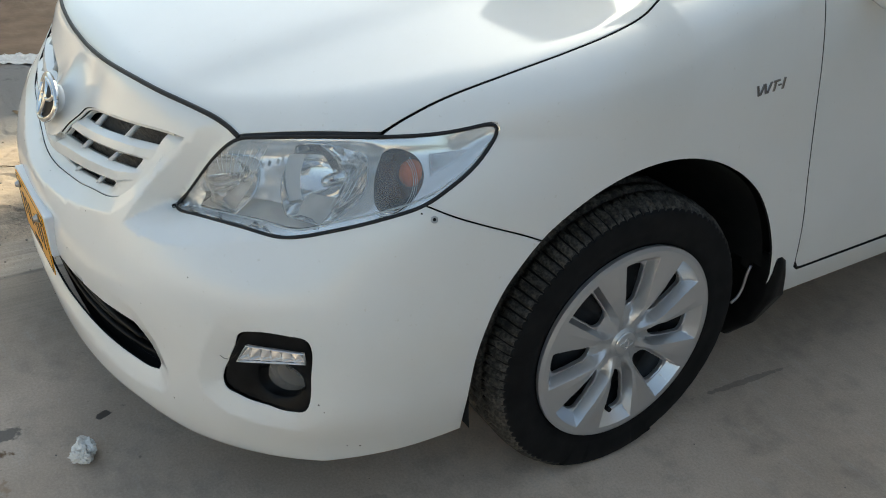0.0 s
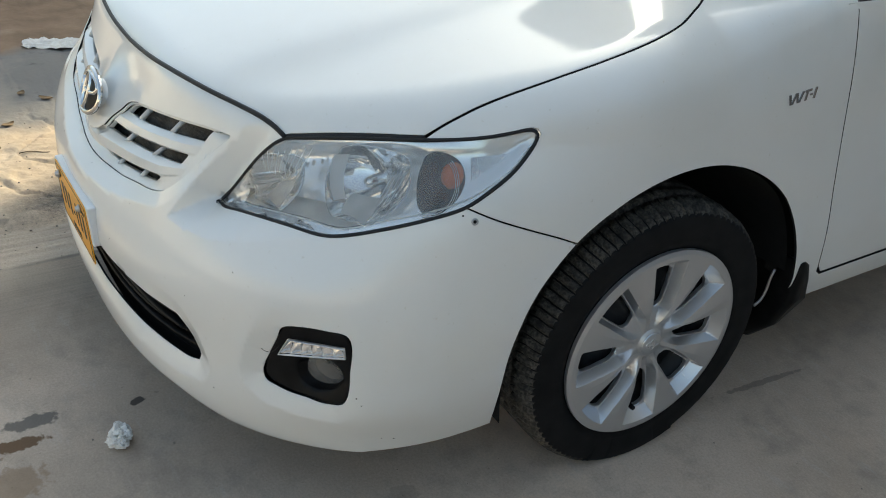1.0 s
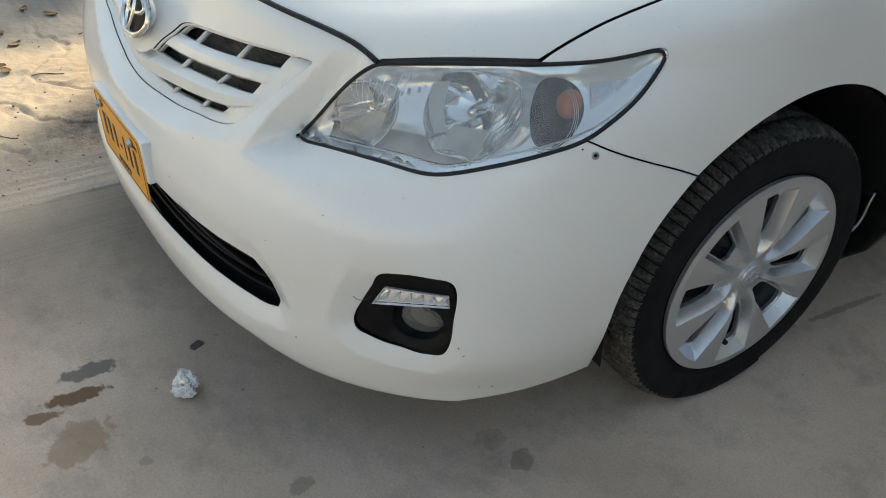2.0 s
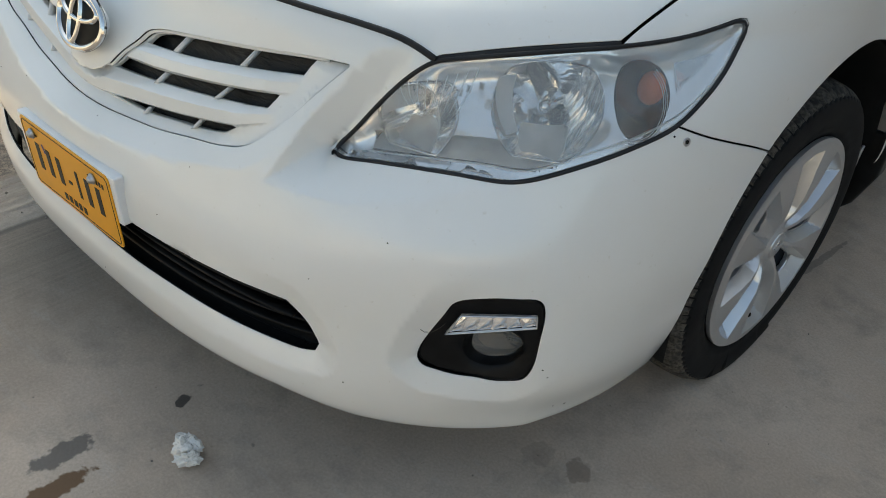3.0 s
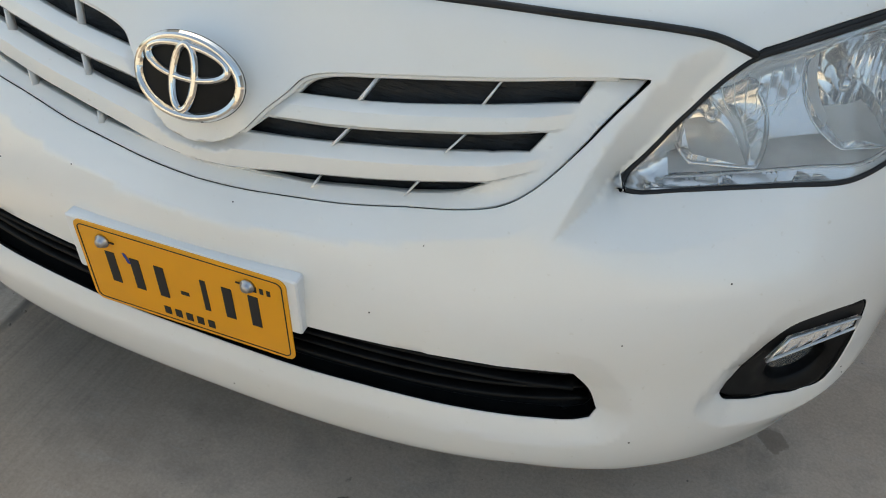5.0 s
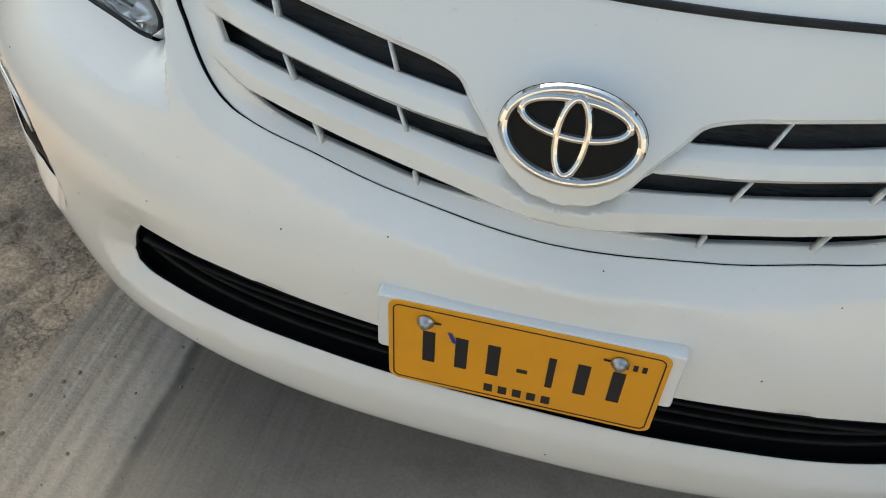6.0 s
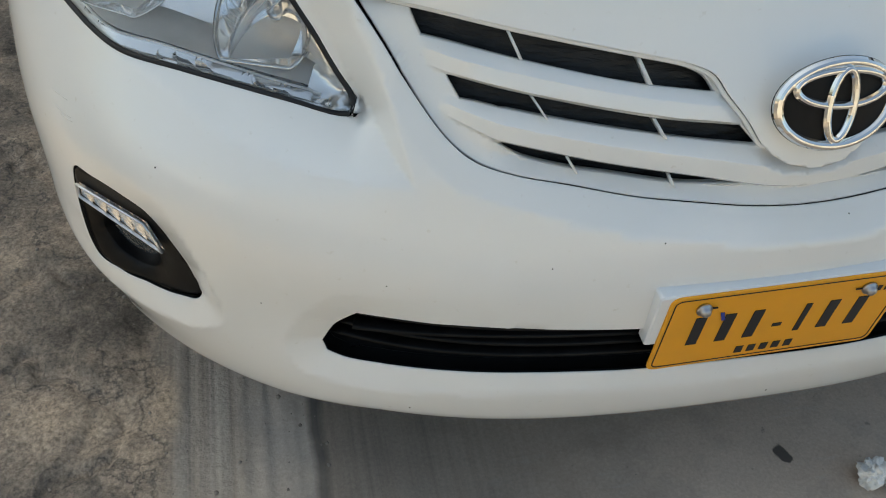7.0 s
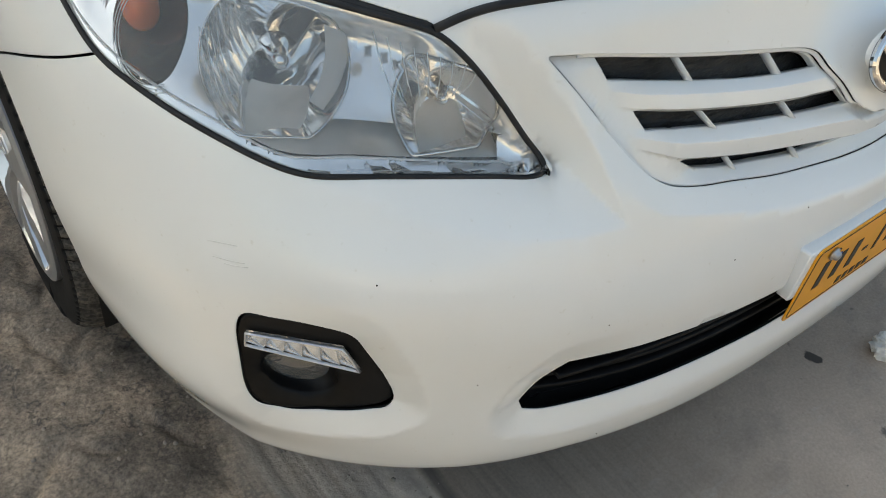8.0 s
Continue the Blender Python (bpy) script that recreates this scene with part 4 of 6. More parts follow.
# ---- lower intake ----
upper = np.array(INTAKE[:6])
lower = np.array(INTAKE[:9:-1])
v, f, n = skin(TRIS[inside["intake"] & body_skin], place - normal * 0.034, normal, seal=ON_MIDDLE, depth=0.01)
k = mirrored(v, f, n)
intake = make("lower_intake", k[0], k[1], BLACK, car, k[2], "black plastic lower intake with horizontal bars")
for share, out in ((0.17, 0.010), (0.40, 0.012), (0.63, 0.012), (0.86, 0.010)):
    us = np.arange(0, 26.8 + share * 1.9, 0.6)
    vs = np.interp(us, upper[:, 0], upper[:, 1]) * (1 - share) + np.interp(us, lower[:, 0], lower[:, 1]) * share
    p = on_nose(np.stack([us, vs], 1))
    inner = us < 22.5
    ends = p[-1, 0]
    x = np.linspace(0, ends, 40)
    y, z = np.polyval(np.polyfit(p[inner, 0] ** 2, p[inner, 1], 2), x * x), np.polyval(np.polyfit(p[inner, 0] ** 2, p[inner, 2], 1), x * x)
    line = np.stack([x, y + out + 0.012, z], 1)
    line = np.concatenate([line[::-1] * [-1, 1, 1], line[1:]])
    v, f = tube(line, np.tile([0.0, -1.0, 0.0], (len(line), 1)), 0.0040, 0.011)
    make("bar", v, f, BLACK, intake)

# ---- emblem ----
EMBLEM = pose(-0.001, -0.8745, 0.6735, 70, 0, 0)


def oval_ring(rx, ry, cx, cy, wide, high, lift, seg=128):
    a = np.linspace(0, 2 * math.pi, seg, endpoint=False)
    x, y = cx + rx * np.cos(a), cy + ry * np.sin(a)
    z = lift + 0.006 * (1 - (x / 0.08) ** 2) - 0.7 * x * x
    line = np.stack([x, y, z], 1)
    out = np.tile([0.0, 0.0, 1.0], (seg, 1))
    ahead = np.roll(line, -1, 0) - np.roll(line, 1, 0)
    ahead /= np.linalg.norm(ahead, axis=1)[:, None]
    side = np.cross(ahead, out)
    section = ((-1.0, -0.7), (-1.0, 0.1), (-0.62, 0.75), (-0.15, 1.0), (0.15, 1.0), (0.62, 0.75), (1.0, 0.1), (1.0, -0.7))
    verts = np.stack([line + side * (s * wide) + out * (h * high) for s, h in section], 1).reshape(-1, 3)
    n = len(section)
    return verts, [(i * n + k, i * n + (k + 1) % n, (i + 1) % seg * n + (k + 1) % n, (i + 1) % seg * n + k) for i in range(seg) for k in range(n)]


def badge(name, data, mat, parent, label=""):
    return make(name, moved(data[0], EMBLEM), data[1], mat, parent, None, label)


xs = np.linspace(-1, 1, 33)
verts, faces = [], []
for i, r in enumerate(np.linspace(0, 1, 9)):
    for k in range(48):
        a = 2 * math.pi * k / 48
        x, y = 0.0718 * r * math.cos(a), 0.0500 * r * math.sin(a)
        verts.append((x, y, 0.003 + 0.006 * (1 - (x / 0.08) ** 2) - 0.7 * x * x - 0.002 * r * r))
for i in range(8):
    for k in range(48):
        faces.append((i * 48 + k, i * 48 + (k + 1) % 48, (i + 1) * 48 + (k + 1) % 48, (i + 1) * 48 + k))
emblem = badge("emblem", (np.array(verts), faces), BLACK, car, "oval chrome badge of three crossing rings on black")
badge("outer_ring", oval_ring(0.0655, 0.0440, 0, 0, 0.0056, 0.0050, 0.003), CHROME, emblem).data.shade_flat()
badge("wide_ring", oval_ring(0.0510, 0.0185, 0, 0.0175, 0.0046, 0.0046, 0.0045), CHROME, emblem).data.shade_flat()
badge("tall_ring", oval_ring(0.0142, 0.0370, 0, 0, 0.0044, 0.0046, 0.0055), CHROME, emblem).data.shade_flat()
bm = bmesh.new()
bmesh.ops.create_cone(bm, segments=48, radius1=1, radius2=0.97, depth=1, cap_ends=True)
bmesh.ops.transform(bm, matrix=EMBLEM @ pose(0, -0.001, -0.021) @ Matrix.Diagonal((0.052, 0.030, 0.036, 1)), verts=bm.verts)
part("badge_seat", bm, PAINT, emblem, "white painted seat of the badge")

# ---- plate ----
PLATE_AT = pose(0.003, -0.9465, 0.409, 92.5, -2.3, 0)


def rounded(w, h, r, seg=6):
    out = []
    for cx, cy, a0 in ((w / 2 - r, h / 2 - r, 0), (-w / 2 + r, h / 2 - r, 90), (-w / 2 + r, -h / 2 + r, 180), (w / 2 - r, -h / 2 + r, 270)):
        for k in range(seg + 1):
            a = radians(a0 + 90 * k / seg)
            out.append((cx + r * math.cos(a), cy + r * math.sin(a)))
    return out


def slab(name, loop2, z0, z1, mat, parent, m=PLATE_AT, bevel=0.0006, label=""):
    """A flat plate of the given outline, from z0 to z1, with broken edges."""
    n = len(loop2)
    c = np.mean(loop2, 0)
    small = [(c[0] + (x - c[0]) * (1 - bevel / max(abs(x - c[0]), 1e-3)), c[1] + (y - c[1]) * (1 - bevel / max(abs(y - c[1]), 1e-3))) for x, y in loop2]
    verts = [(x, y, z0) for x, y in loop2] + [(x, y, z1 - bevel) for x, y in loop2] + [(x, y, z1) for x, y in small]
    faces = [tuple(reversed(range(n)))] + [(r * n + i, r * n + (i + 1) % n, (r + 1) * n + (i + 1) % n, (r + 1) * n + i) for r in (0, 1) for i in range(n)] + [tuple(range(2 * n, 3 * n))]
    ob = make(name, moved(verts, m), faces, mat, parent, None, label)
    ob.data.polygons.foreach_set("use_smooth", [False] * len(ob.data.polygons))
    return ob


def bar(w, h, x, y, lean=0.0):
    return [(x - w / 2 - lean, y - h / 2), (x + w / 2 - lean, y - h / 2), (x + w / 2 + lean, y + h / 2), (x - w / 2 + lean, y + h / 2)]


holder = slab("plate_holder", [(x + 0.0, y + 0.026) for x, y in rounded(0.330, 0.088, 0.004, 3)], -0.020, -0.0022, WHITE_PLASTIC, car, label="white plastic bracket of the plate", bevel=0.002)
plate = slab("licence_plate", rounded(0.303, 0.138, 0.012), -0.002, 0.0, PLATE, car, label="yellow plate with black bars for its writing")
edge = np.array([(x, y, 0.0003) for x, y in rounded(0.291, 0.126, 0.008)])
make("border_line", *[moved(d, PLATE_AT) if i == 0 else d for i, d in enumerate(tube(edge, np.tile([0.0, 0, 1.0], (len(edge), 1)), 0.0008, 0.0006, True))], INK, plate)
for x, w in ((-0.105, 0.014), (-0.068, 0.014), (-0.032, 0.014), (0.001, 0.012), (0.032, 0.008), (0.066, 0.014), (0.103, 0.014)):
    slab("bar", bar(w, 0.052 if w != 0.012 else 0.006, x, 0.002 if w != 0.012 else -0.006), 0.0002, 0.0009, INK, plate, bevel=0.0002)
for k in range(5):
    slab("small_bar", bar(0.010, 0.013, -0.034 + 0.0165 * k, -0.049), 0.0002, 0.0009, INK, plate, bevel=0.0002)
for k in range(4):
    slab("small_bar", bar(0.005, 0.009, 0.098 + 0.0095 * k, 0.041), 0.0002, 0.0009, INK, plate, bevel=0.0002)
slab("ink_mark", bar(0.005, 0.016, -0.079, 0.026, -0.003), 0.0010, 0.0012, BLUE, plate, bevel=0.0001)
for x in (-0.109, 0.100):
    v, f = lathe([(0.0085, 0.0), (0.0095, 0.002), (0.0095, 0.004), (0.007, 0.0045), (0.0065, 0.008), (0.0045, 0.0105), (0.001, 0.011)], 18)
    make("plate_screw", moved(v, PLATE_AT @ pose(x, 0.046, 0.0)), f, STEEL, plate, None, "galvanised screw with washer")
    slab("screw_wire", bar(0.012, 0.0016, x + (0.011 if x < 0 else -0.011), 0.046), 0.001, 0.0025, INK, plate, bevel=0.0002)


# ---- wheels ----
HUB_Z, CAP_R, STEER = 0.302, 0.2225, -2.1


def tyre_mesh():
    """A tyre about the x axis: worn shoulder blocks, three grooves and a flat foot."""
    prof = [(-0.168, 0.214), (-0.190, 0.225), (-0.200, 0.250), (-0.200, 0.282), (-0.192, 0.302), (-0.180, 0.311), (-0.160, 0.3155)]
    for g in (-0.137, -0.097, -0.057):
        prof += [(g - 0.0065, 0.3175), (g - 0.005, 0.3105), (g + 0.005, 0.3105), (g + 0.0065, 0.3175)]
    prof += [(-0.036, 0.3155), (-0.018, 0.3125), (-0.006, 0.3065), (0.0005, 0.3005), (0.0035, 0.2965), (0.0045, 0.2935), (0.0068, 0.278), (0.0072, 0.258), (0.004, 0.243), (0.0045, 0.241), (-0.001, 0.229), (-0.010, 0.216), (-0.03, 0.205)]
    seg = 576
    verts, faces, kinds = [], [], []
    n = len(prof)
    first_side = n - 11
    for j in range(seg):
        a = 2 * math.pi * j / seg
        notch = j % 6 == 0 or j % 6 == 5
        for i, (x, r) in enumerate(prof):
            shoulder = 2 < i <= 6 or n - 13 <= i < n - 9
            if shoulder and notch:
                r -= 0.009 if 4 < i <= 6 or n - 13 <= i <= n - 12 else 0.006
            if 6 < i < n - 13 and (j + (i // 4) * 2) % 8 < 2:
                r -= 0.005
            r += 0.0004 * math.sin(j * 12.9898 + i * 78.233)
            z = r * math.sin(a)
            verts.append((x + (0.004 if z < -0.27 and -0.02 < x else 0), r * math.cos(a), max(z, -HUB_Z + 0.0008)))
    for j in range(seg):
        k = (j + 1) % seg
        for i in range(n - 1):
            faces.append((j * n + i, k * n + i, k * n + i + 1, j * n + i + 1))
            # floors of the tread notches painted near-black: their shade is in the colour
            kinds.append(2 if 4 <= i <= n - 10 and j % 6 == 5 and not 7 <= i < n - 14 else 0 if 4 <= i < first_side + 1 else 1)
    return np.array(verts), faces, kinds


SPOKE_AT = 23.0


def spoke_half(r):
    """Half the width of a spoke's flat top."""
    return np.clip(0.0095 + 0.252 * (r - 0.10), 0.0045, 0.04)


def cap_height(y, z):
    """The hubcap's face: eight flat spokes, wide at the rim, with steep sides down to the windows."""
    r, a = np.hypot(y, z), np.degrees(np.arctan2(z, y))
    d = np.radians((a - SPOKE_AT + 22.5 + 360) % 45 - 22.5) * r
    half = spoke_half(r)
    side = np.clip((np.abs(d) - half) / 0.0075, 0, 1)
    lip = np.clip((0.203 - r) / 0.021, 0, 1)
    hub = np.clip((r - 0.034) / 0.045, 0, 1)
    top = np.interp(r, [0.0, 0.028, 0.034, 0.046, 0.07, 0.10, 0.14, 0.203, 0.214, 0.2225], [0.001, 0.001, -0.004, -0.003, 0.007, 0.0135, 0.015, 0.0115, 0.011, 0.008])
    roof = 0.0028 * np.abs(np.clip(d / half + 0.35, -0.65, 1.35)) * np.clip((0.205 - r) / 0.05, 0, 1)
    return top - roof * np.clip((r - 0.05) / 0.03, 0, 1) - 0.024 * np.minimum(side, lip) * hub


HOLE = [(0.178, -0.62), (0.180, 0.0), (0.178, 0.62), (0.172, 0.93), (0.150, 1.0), (0.120, 1.0), (0.090, 0.88), (0.081, 0.45), (0.078, 0.0), (0.081, -0.45), (0.090, -0.88), (0.120, -1.0), (0.150, -1.0), (0.172, -0.93)]


def cap_mesh():
    loops, creases = [], []
    for k in range(8):
        pts = []
        for r, d in HOLE:
            wide = radians(22.5) - (float(spoke_half(r)) + 0.0100) / r
            a = radians(SPOKE_AT + 22.5 + 45 * k) + d * wide
            pts.append((r * math.cos(a) * 100, r * math.sin(a) * 100))
        loops.append(smooth_line(pts + pts[:1], 0.35, sharp=75) / 100)
        for s in (-1, -0.35, 1):
            rs = np.linspace(0.052, 0.203, 30)
            a = np.radians(SPOKE_AT + 45 * k) + s * spoke_half(rs) / rs
            creases.append(np.stack([rs * np.cos(a), rs * np.sin(a)], 1))
        for s in (-1, 1):
            rs = np.linspace(0.075, 0.182, 24)
            a = np.radians(SPOKE_AT + 45 * k) + s * (spoke_half(rs) + 0.0075) / rs
            creases.append(np.stack([rs * np.cos(a), rs * np.sin(a)], 1))
    ring = np.array([(CAP_R * math.cos(a), CAP_R * math.sin(a)) for a in np.linspace(0, 2 * math.pi, 145)])
    circles = [np.array([(q * math.cos(a), q * math.sin(a)) for a in np.linspace(0, 2 * math.pi, 129)]) for q in (0.203, 0.214)]
    circles += [np.array([(q * math.cos(a), q * math.sin(a)) for a in np.linspace(0, 2 * math.pi, 49)]) for q in (0.028, 0.034)]
    chains = loops + creases + circles + [ring]
    pts = np.array([(r * math.cos(a), r * math.sin(a)) for r in np.arange(0.006, CAP_R - 0.002, 0.0048) for a in np.arange(0, 2 * math.pi, min(0.0048 / r, 0.8))])
    pts = pts[gap_to(pts, chains) > 0.0016]
    v, t = triangulate(pts * 10, [q * 10 for q in chains])
    v = v / 10
    mids = v[t].mean(1)
    keep = within(mids, ring)
    for q in loops:
        keep &= ~within(mids, q)
    p = np.stack([cap_height(v[:, 0], v[:, 1]), v[:, 0], v[:, 1]], 1)
    return skin(t[keep], p, np.tile([1.0, 0, 0], (len(p), 1)), gap=0.0, depth=0.010)


def rim_mesh():
    prof = [(0.0, -0.045), (0.05, -0.045), (0.07, -0.03), (0.10, -0.035), (0.125, -0.05), (0.15, -0.045), (0.165, -0.06), (0.18, -0.062), (0.19, -0.03), (0.20, -0.012), (0.213, -0.010), (0.208, -0.03), (0.19, -0.06), (0.185, -0.17), (0.02, -0.17)]
    seg, verts, faces = 72, [], []
    for j in range(seg):
        a = 2 * math.pi * j / seg
        for i, (r, x) in enumerate(prof):
            dip = 0.02 if 3 <= i <= 5 and j % 9 < 4 else 0
            verts.append((x - dip, r * math.cos(a), r * math.sin(a)))
    n = len(prof)
    for j in range(seg):
        k = (j + 1) % seg
        faces += [(j * n + i, k * n + i, k * n + i + 1, j * n + i + 1) for i in range(n - 1)]
    return np.array(verts), faces


RIM = plastic_material("black_steel_rim", (0.02, 0.02, 0.022), 0.45)
rv, rf = rim_mesh()
wheel = make("wheel", rv, rf, RIM, car, None, "black steel wheel with a silver eight-spoke hubcap")
tv, tf, kinds = tyre_mesh()
tyre = make("tyre", tv, tf, TREAD, wheel, None, "black tyre with a muddy worn tread")
tyre.data.materials.append(SIDEWALL)
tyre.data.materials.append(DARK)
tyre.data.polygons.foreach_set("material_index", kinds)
cv, cf, cn = cap_mesh()
hubcap = make("hubcap", cv, cf, CAP, wheel, None, "silver plastic hubcap with eight swept spokes")
me = hubcap.data
corner_normals = []
for face in me.polygons:
    mid_point = Vector(face.center)
    for vi in face.vertices:
        q = me.vertices[vi].co * 0.7 + mid_point * 0.3
        e = 0.0004
        gy = (cap_height(q.y + e, q.z) - cap_height(q.y - e, q.z)) / (2 * e)
        gz = (cap_height(q.y, q.z + e) - cap_height(q.y, q.z - e)) / (2 * e)
        k = Vector((1.0, -gy, -gz)).normalized()
        corner_normals.append(tuple(k if face.normal.dot(k) > 0.6 else face.normal))
me.normals_split_custom_set(corner_normals)
v, f = lathe([(0.0265, -0.006), (0.0265, 0.0), (0.024, 0.002), (0.001, 0.0024)], 28)
make("centre_badge", moved(v, pose(0.0025, 0, 0, 0, 90, 0)), f, CAP, wheel, None, "oval ring badge on the hub")
for rx, ry in ((0.017, 0.0065), (0.006, 0.0125)):
    a = np.linspace(0, 2 * math.pi, 36, endpoint=False)
    line = np.stack([np.full(36, 0.0051), rx * np.cos(a), ry * np.sin(a)], 1)
    make("badge_ring", *tube(line, np.tile([1.0, 0, 0], (36, 1)), 0.0016, 0.0012, True, 6), CAP, wheel)
v, f = lathe([(0.004, 0), (0.004, 0.02), (0.0055, 0.021), (0.0055, 0.034), (0.003, 0.036)], 12)
make("valve", moved(v, pose(-0.030, 0.1685 * math.cos(radians(266)), 0.1685 * math.sin(radians(266)), 0, 90, 0)), f, SIDEWALL, wheel)
wheel.matrix_basis = pose(0.862, 0, HUB_Z, 0, 0, STEER)
copy_thing(wheel, pose(0.862, 2.6, HUB_Z))
copy_thing(wheel, pose(-0.862, 0, HUB_Z, 0, 0, 180 + STEER))
copy_thing(wheel, pose(-0.862, 2.6, HUB_Z, 0, 0, 180))

# wheel wells and mud flaps
seg = 40
verts, faces = [], []
for y0 in (ARCH[0],):
    for i in range(seg + 1):
        a = radians(11 + 178 * i / seg)
        c, s = math.cos(a), math.sin(a)
        edge = float(arch_radius(math.degrees(a)))
        for x, r in ((0.866, edge - 0.002), (0.80, edge - 0.004), (0.62, 0.385), (0.55, 0.36)):
            verts.append((x, y0 + r * c, ARCH[1] + r * s))
    for i in range(seg):
        for k in range(3):
            faces.append((i * 4 + k, i * 4 + k + 1, i * 4 + 5 + k, i * 4 + 4 + k))
    verts.append((0.53, y0, ARCH[1]))
    faces += [(i * 4 + 3, (i + 1) * 4 + 3, len(verts) - 1) for i in range(seg)]
# black plastic liner, with the shade of the arch put into its colour
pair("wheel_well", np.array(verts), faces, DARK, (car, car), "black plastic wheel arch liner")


def flap():
    """A rubber board hanging behind the wheel, with a wing folded round the end of the fender."""
    rows = ((0.408, 0.700, 0.890, 0.424), (0.400, 0.700, 0.894, 0.434), (0.360, 0.700, 0.896, 0.446), (0.305, 0.700, 0.895, 0.458), (0.290, 0.705, 0.890, 0.452), (0.225, 0.715, 0.866, 0.424), (0.160, 0.730, 0.810, 0.416))
    loops = []
    for z, x0, x1, wing in rows:
        loops.append([(x0, 0.404, z), (x1 - 0.012, 0.404, z), (x1 - 0.002, 0.408, z), (x1 + 0.002, 0.416, z), (x1 + 0.001, wing, z), (x1 - 0.008, wing, z), (x1 - 0.010, 0.416, z), (x0, 0.413, z)])
    n = 8
    verts = [p for loop in loops for p in loop]
    faces = [(r * n + i, r * n + (i + 1) % n, (r + 1) * n + (i + 1) % n, (r + 1) * n + i) for r in range(len(rows) - 1) for i in range(n)]
    return np.array(verts), faces + [tuple(range(n))[::-1], tuple((len(rows) - 1) * n + i for i in range(n))]


v, f = flap()
pair("mud_flap", v, f, BLACK, (car, car), "black rubber mud flap")
stay = smooth_line([(0.384, 0.369), (0.365, 0.362), (0.325, 0.357), (0.308, 0.348), (0.298, 0.330)], 0.006)
p = np.stack([np.full(len(stay), 0.857), stay[:, 1], stay[:, 0]], 1)
pair("liner_stay", *tube(p, np.tile([1.0, 0, 0], (len(p), 1)), 0.004, 0.003), STEEL, (car, car), "bent grey stay of the arch liner")


# ---- doors, cabin and tail ----
SIDE_Z = np.arange(0.19, 0.985, 0.01)
SIDE_X = side_x(np.full(len(SIDE_Z), 0.34), SIDE_Z)[:, 0]


def flank(y, z):
    """Half the width of the body behind the front wheels."""
    taper = 1 - 0.045 * np.clip((y - 2.3) / 1.3, 0, 1) ** 2
    return np.interp(z, SIDE_Z, SIDE_X) * taper


rear_arch = np.stack([2.606 + 0.40 * np.cos(ARCH_ANGLES), 0.302 + 0.40 * np.sin(ARCH_ANGLES)], 1)
door_front = np.concatenate([door_yz[::-1][2:], smooth_line([(0.352, 1.0), (0.9, 0.99), (1.40, 0.99)], 0.03)])
B_LINE = [(1.40, 0.99), (1.42, 0.7), (1.43, 0.362)]
C_LINE = [(2.42, 0.985), (2.42, 0.72), (2.24, 0.62), (2.18, 0.5), (2.17, 0.365)]


def side_panel(name, loop2, label):
    """A side panel from its outline seen from the side."""
    q = np.asarray(loop2, float)
    q = np.concatenate([q, q[:1]]) if np.linalg.norm(q[0] - q[-1]) > 1e-6 else q
    lo, hi = q.min(0), q.max(0)
    pts = np.stack([a.ravel() for a in np.meshgrid(np.arange(lo[0], hi[0], 0.025), np.arange(lo[1], hi[1], 0.02))], 1)
    pts = pts[within(pts, q) & (gap_to(pts, [q]) > 0.009)]
    v2, t = triangulate(pts, [q])
    t = t[within(v2[t].mean(1), q)]
    x = flank(v2[:, 0], v2[:, 1])
    p = np.stack([x, v2[:, 0], v2[:, 1]], 1)
    dz = (flank(v2[:, 0], v2[:, 1] + 0.004) - flank(v2[:, 0], v2[:, 1] - 0.004)) / 0.008
    k = np.stack([np.ones(len(p)), np.zeros(len(p)), -dz], 1)
    k /= np.linalg.norm(k, axis=1)[:, None]
    turn = np.cross(p[t[0, 1]] - p[t[0, 0]], p[t[0, 2]] - p[t[0, 0]])[0] < 0
    if turn:
        t = t[:, ::-1]
    v, f, n = skin(t, p, k, gap=0.0022, depth=0.02)
    return both_sides(name, v, f, n, PAINT, car, label, True)


a = smooth_line([(0.500, 0.360)] + [tuple(q) for q in door_yz[::-1][2:] if 0.375 < q[1] < 0.975] + [(0.354, 0.985), (0.9, 0.985), (1.40, 0.985)], 0.03, sharp=30)
front_doors = side_panel("front_door", np.concatenate([a, smooth_line(B_LINE, 0.03)[1:], smooth_line([(1.43, 0.362), (1.0, 0.361), (0.514, 0.358)], 0.03)[1:]]), "white front door")
rear_doors = side_panel("rear_door", np.concatenate([smooth_line(B_LINE[::-1], 0.03), smooth_line([(1.40, 0.99), (1.9, 0.988), (2.42, 0.985)], 0.03)[1:], smooth_line(C_LINE, 0.03)[1:], smooth_line([(2.17, 0.365), (1.43, 0.362)], 0.03)[1:]]), "white rear door")
cut = [tuple(q) for q in rear_arch if q[1] > 0.33 or q[0] > 2.9][::-1]
arch_part = [q for q in cut if q[1] >= 0.30]
side_panel("quarter_panel", np.concatenate([smooth_line(C_LINE[::-1], 0.03), smooth_line([(2.42, 0.985), (3.0, 0.975), (3.50, 0.94), (3.56, 0.7), (3.56, 0.25), (3.02, 0.25)], 0.03)[1:], np.array(arch_part[::-1]), [[2.2, 0.362]]]), "white rear quarter panel")
side_panel("sill_panel", np.concatenate([smooth_line([(0.452, 0.300), (0.450, 0.372), (0.484, 0.368), (0.505, 0.353), (1.0, 0.355), (2.19, 0.358)], 0.03), [[2.19, 0.285], [0.470, 0.285]]]), "white sill under the doors")
